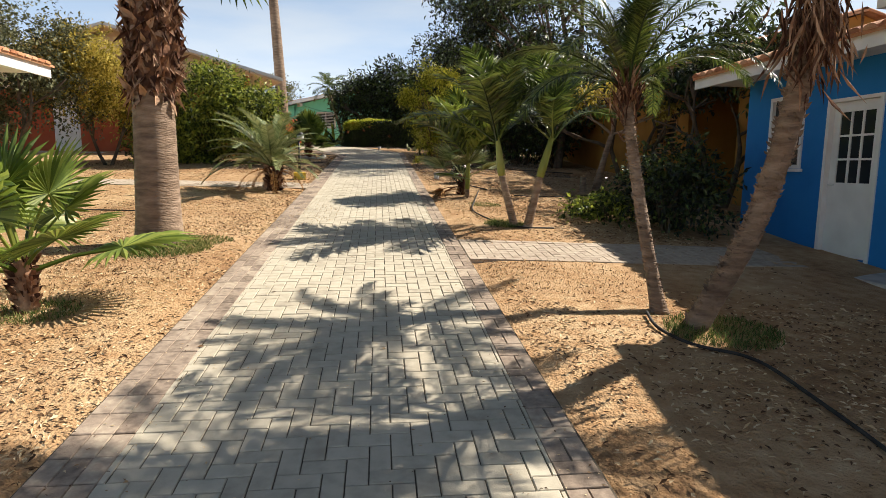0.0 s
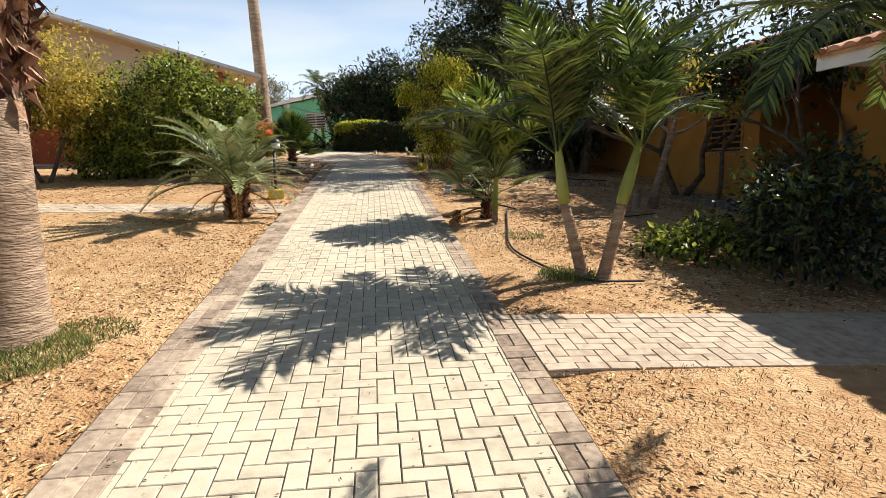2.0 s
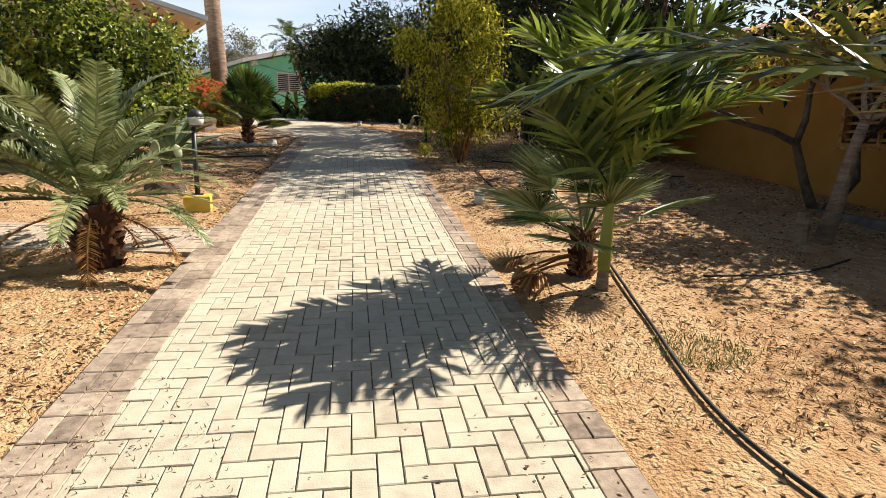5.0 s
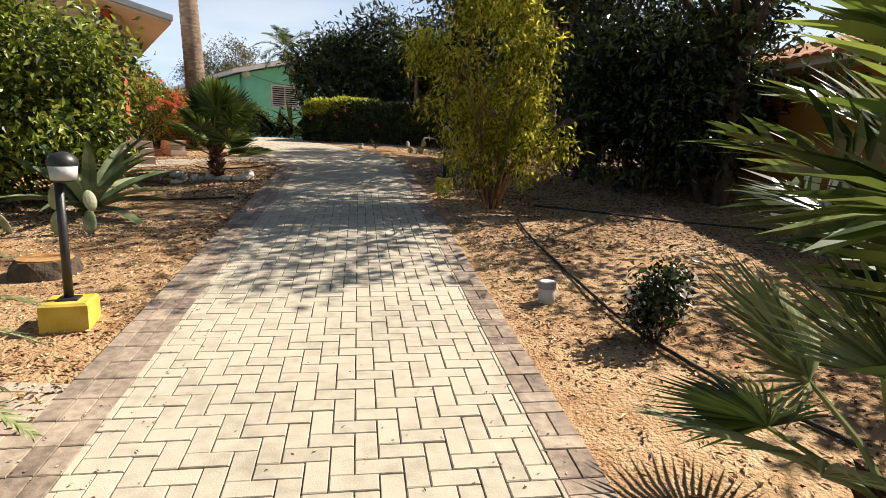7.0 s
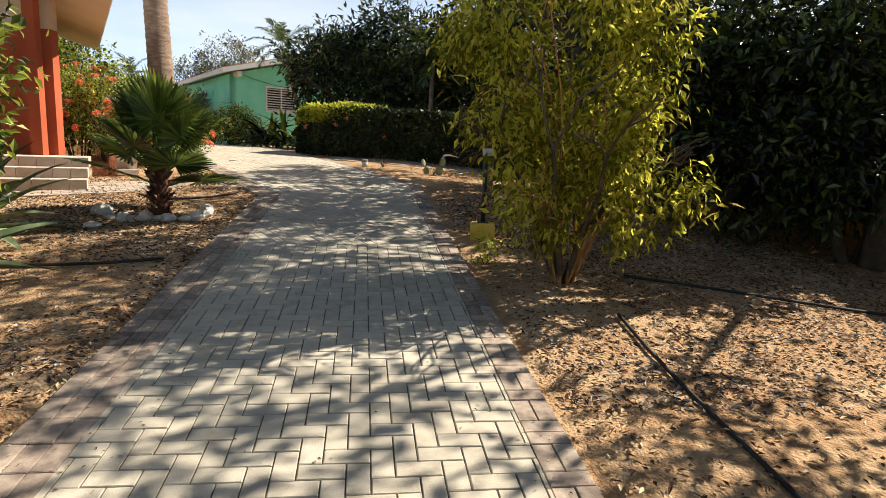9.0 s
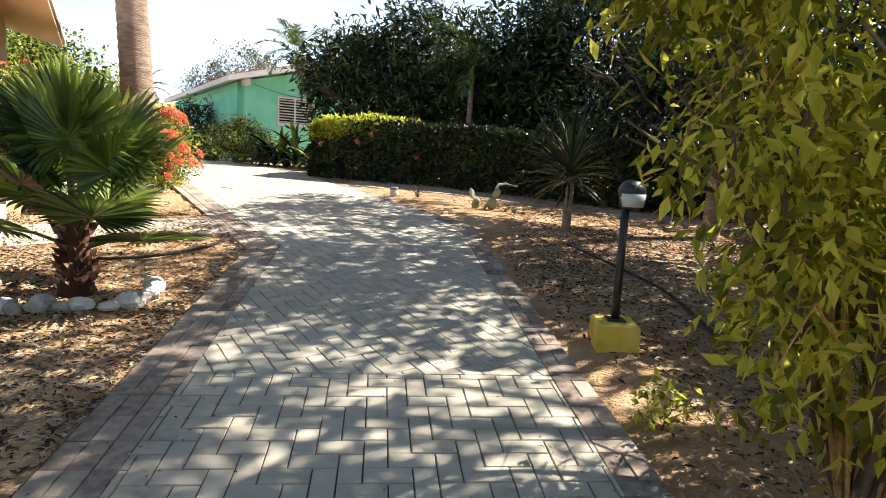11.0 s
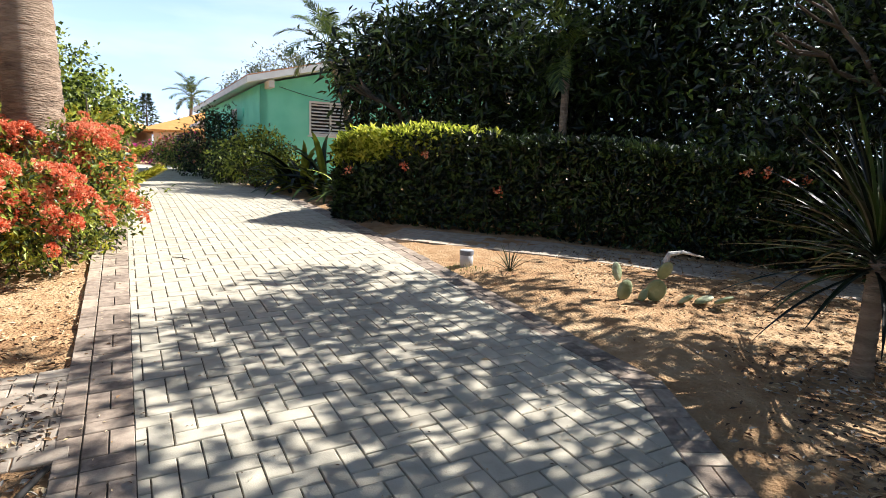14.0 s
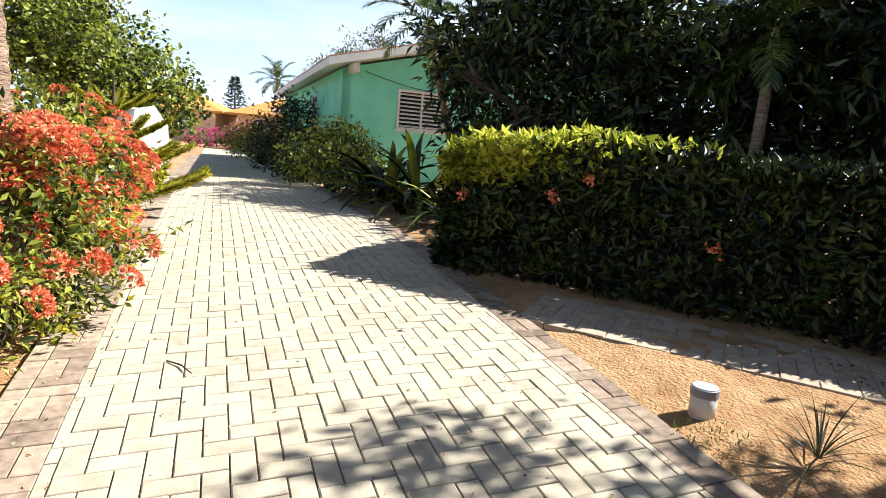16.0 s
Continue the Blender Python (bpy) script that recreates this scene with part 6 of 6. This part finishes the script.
# sea-grape-like tree on the west side of the far drive, and trees beyond
tree(on(-9.2, 33.6), "broad-leaved tree with pale rounded leaves beyond the pine", 3, 2.6, [(0, 0, 2.0, 1.6, 1.5, 1.3), (-1.3, 0.5, 2.5, 1.4, 1.3, 1.2), (0.9, 0.4, 1.5, 0.9, 1.0, 0.9)], 17000, (0.11, 0.085), M_LEAF_MID, 121, r=0.07)
tree(on(-13.0, 36.0), "airy olive tree far beyond the drive", 2, 4.0, [(0, 0, 3.4, 2.0, 2.0, 1.5), (1.5, 0, 2.8, 1.4, 1.4, 1.0)], 6000, (0.12, 0.05), M_LEAF_GREY, 122, r=0.08, shell=0.9)
tree(on(-6.4, 27.2), "leafy garden shrub behind the coral flowers", 3, 1.4, [(0, 0, 1.0, 1.0, 1.0, 0.8), (-0.8, 0.8, 1.3, 0.9, 0.9, 0.8)], 4500, (0.10, 0.05), M_LEAF_MID, 123, r=0.04, name="shrub", category="shrub")
tree((-9.5, 58.0, FZ), "tall airy tree behind the green roof", 2, 6.5, [(0, 0, 5.4, 2.6, 2.6, 1.7), (-2.0, 0, 4.8, 1.7, 1.7, 1.2)], 6000, (0.22, 0.09), M_LEAF_GREY, 124, r=0.16, shell=0.9)
tree((3.0, 46.0, FZ), "distant tree behind the green house", 2, 6.0, [(0, 0, 4.6, 3.2, 2.8, 2.0), (-4.5, 0, 4.4, 2.6, 2.4, 1.6)], 6500, (0.22, 0.09), M_LEAF_MID, 125, r=0.16, shell=0.8)
tree((-15.5, 55.0, FZ), "low bushes with magenta flowers at the end of the drive", 4, 1.0, [(0, 0, 0.6, 1.6, 0.9, 0.5), (-2.6, 0, 0.55, 1.4, 0.9, 0.5), (2.0, -2.5, 0.9, 1.0, 1.0, 0.9)], 2600, (0.14, 0.08), M_LEAF_MID, 126, r=0.03, name="shrub", category="shrub", extra=(("flower", M_MAGENTA, 1800, (0.14, 0.11), "magenta flowers"),))
for x, y, h, seed in ((-24.6, 80.0, 6.3, 131),):
    b = Vector((x, y, FZ))
    fp = thing("palm_tree", b, "distant wind-blown palm against the sky", "palm tree", "garden palms")
    part("trunk", ringed_trunk(trunk_path((0, 0, 0), (0.5, 0, h)), 0.2, 0.14, 12, rng), M_PALMBARK, fp)
    for f in ring_leaves("frond", fp, FEATHER, np.random.default_rng(seed), 16, 0, 0.05, 75, -45, scale=(1.4, 1.8)):
        f.matrix_basis = Matrix.Translation((0.5, 0, h)) @ f.matrix_basis
np_ = thing("distant_pine", (-38.0, 100.0, FZ), "distant tiered norfolk pine above orange roofs", "tree")
part("trunk", Mesh().tube([(0, 0, 0), (0, 0, 8.6)], [0.25, 0.03], 8), M_BARK, np_)
m = Mesh()
for tier in range(11):
    k = 90
    a = rng.random(k) * 6.28
    r = (1.9 - tier * 0.16) * rng.uniform(0.1, 1.0, k)
    c = np.stack([np.cos(a) * r, np.sin(a) * r, 3.0 + tier * 0.50 + 0.22 * r + rng.normal(size=k) * 0.13], 1)
    leaves(m, c, np.stack([np.cos(a), np.sin(a), np.full(k, 0.3)], 1), rng.normal(size=(k, 3)) + np.array([0, 0, 1.0]), np.full(k, 0.5), np.full(k, 0.16))
part("crown", m, M_LEAF, np_)

# ---- grass tufts and litter ----
def grass(name, spots, label, material=M_GRASS):
    m = Mesh()
    for x, y, r, n, h in spots:
        a, q = rng.random(n) * 6.28, np.sqrt(rng.random(n)) * r
        px, py = x + np.cos(a) * q, y + np.sin(a) * q * 0.8
        c = np.stack([px, py, np.array([gz(i, j) - 0.012 for i, j in zip(px, py)])], 1)
        leaves(m, c, np.stack([rng.normal(size=n) * 0.5, rng.normal(size=n) * 0.5, np.ones(n)], 1), rng.normal(size=(n, 3)), rng.uniform(0.5, 1.2, n) * h, np.full(n, 0.006))
    tagged(part(name, m, material), label, "grass", kind="stuff")


grass("grass", [(-2.3, 6.2, 0.55, 2600, 0.07), (-1.95, 6.6, 0.35, 900, 0.05), (-2.5, 4.05, 0.35, 700, 0.06), (2.75, 3.45, 0.45, 1500, 0.07), (1.95, 7.7, 0.28, 700, 0.09), (2.0, 9.6, 0.3, 400, 0.05), (0.15, 24.9, 0.2, 100, 0.04)], "thin green grass round the palm feet")
grass("dry_grass", [(-2.3, 8.5, 1.9, 3000, 0.035), (2.0, 9.4, 0.9, 1200, 0.04), (2.0, 5.0, 0.8, 1200, 0.03), (-3.0, 5.2, 1.4, 1800, 0.04)], "short straw on dry ground", M_LITTER)


def litter(n, x0, x1, y0, y1, size, seed, material=M_LITTER, label="scattered dry leaves and straw on sandy soil"):
    g = np.random.default_rng(seed)
    x, y = g.uniform(x0, x1, n), g.uniform(y0, y1, n)
    dens = np.array([noise.noise((a * 0.5, b * 0.5, 1.0)) for a, b in zip(x, y)])
    keep = np.array([not in_drive(a, b, 0.30) for a, b in zip(x, y)]) & (dens + g.random(n) * 0.9 > 0.25)
    keep &= ~((x > 1.1) & (x < 5.2) & (y > 5.6) & (y < 6.6) & (g.random(n) > 0.05))
    x, y = x[keep], y[keep]
    z = np.array([gz(a, b) - 0.012 + 0.022 * noise.noise((a * 0.9, b * 0.9, 3.0)) + 0.010 * noise.noise((a * 3, b * 3, 9.0)) + 0.006 for a, b in zip(x, y)])
    k = len(x)
    a = g.random(k) * 6.28
    way = np.stack([np.cos(a), np.sin(a), g.normal(size=k) * 0.25], 1)
    m = leaves(Mesh(), np.stack([x, y, z], 1), way, np.stack([g.normal(size=k) * 0.4, g.normal(size=k) * 0.4, np.ones(k)], 1), g.uniform(0.5, 1.4, k) * size, g.uniform(0.25, 0.5, k) * size)
    tagged(part("leaf_litter", m, material), label, "leaf litter", kind="stuff")


litter(42000, -4.2, -1.2, 0.5, 26.0, 0.045, 201)
litter(40000, 1.1, 4.6, 0.5, 26.0, 0.045, 202)
litter(9000, -8.0, -4.2, 3.0, 22.0, 0.06, 203)
litter(9000, 4.6, 7.5, 8.0, 24.0, 0.06, 204)
for i, (n, x0, x1, y0, y1) in enumerate(((36000, 1.0, 5.6, 15.2, 23.2), (18000, -4.4, -1.2, 15.6, 22.4))):
    litter(n, x0, x1, y0, y1, 0.048, 205 + i, M_BROWNLITTER, "brown and grey fallen leaves lying under the trees")


# few fallen leaves and crumbs of soil on the pavers
def crumbs(n, size, seed, material, label):
    g = np.random.default_rng(seed)
    y = g.uniform(0.5, 30.0, n)
    side = g.random(n)
    c = np.where(y < 21, -0.05, -0.05 - (y - 21) * 0.5095)
    w = np.where(g.random(n) < 0.7, np.sign(side - 0.5) * g.uniform(0.72, 1.3, n), g.uniform(-1, 1, n))
    x = c + w * (1.0 + 0.12 * (y > 21))
    z = np.array([gz(a, b) + 0.004 for a, b in zip(x, y)])
    a = g.random(n) * 6.28
    m = leaves(Mesh(), np.stack([x, y, z], 1), np.stack([np.cos(a), np.sin(a), np.abs(g.normal(size=n)) * 0.15], 1), np.stack([g.normal(size=n) * 0.3, g.normal(size=n) * 0.3, np.ones(n)], 1), g.uniform(0.4, 1.4, n) * size, g.uniform(0.3, 0.6, n) * size)
    tagged(part("fallen_leaf", m, material), label, "leaf litter", kind="stuff")


crumbs(3400, 0.02, 301, M_LITTER, "dry leaf crumbs along the edges of the pavers")
crumbs(45, 0.045, 302, M_LITTER, "few dry leaves fallen on the pavers")
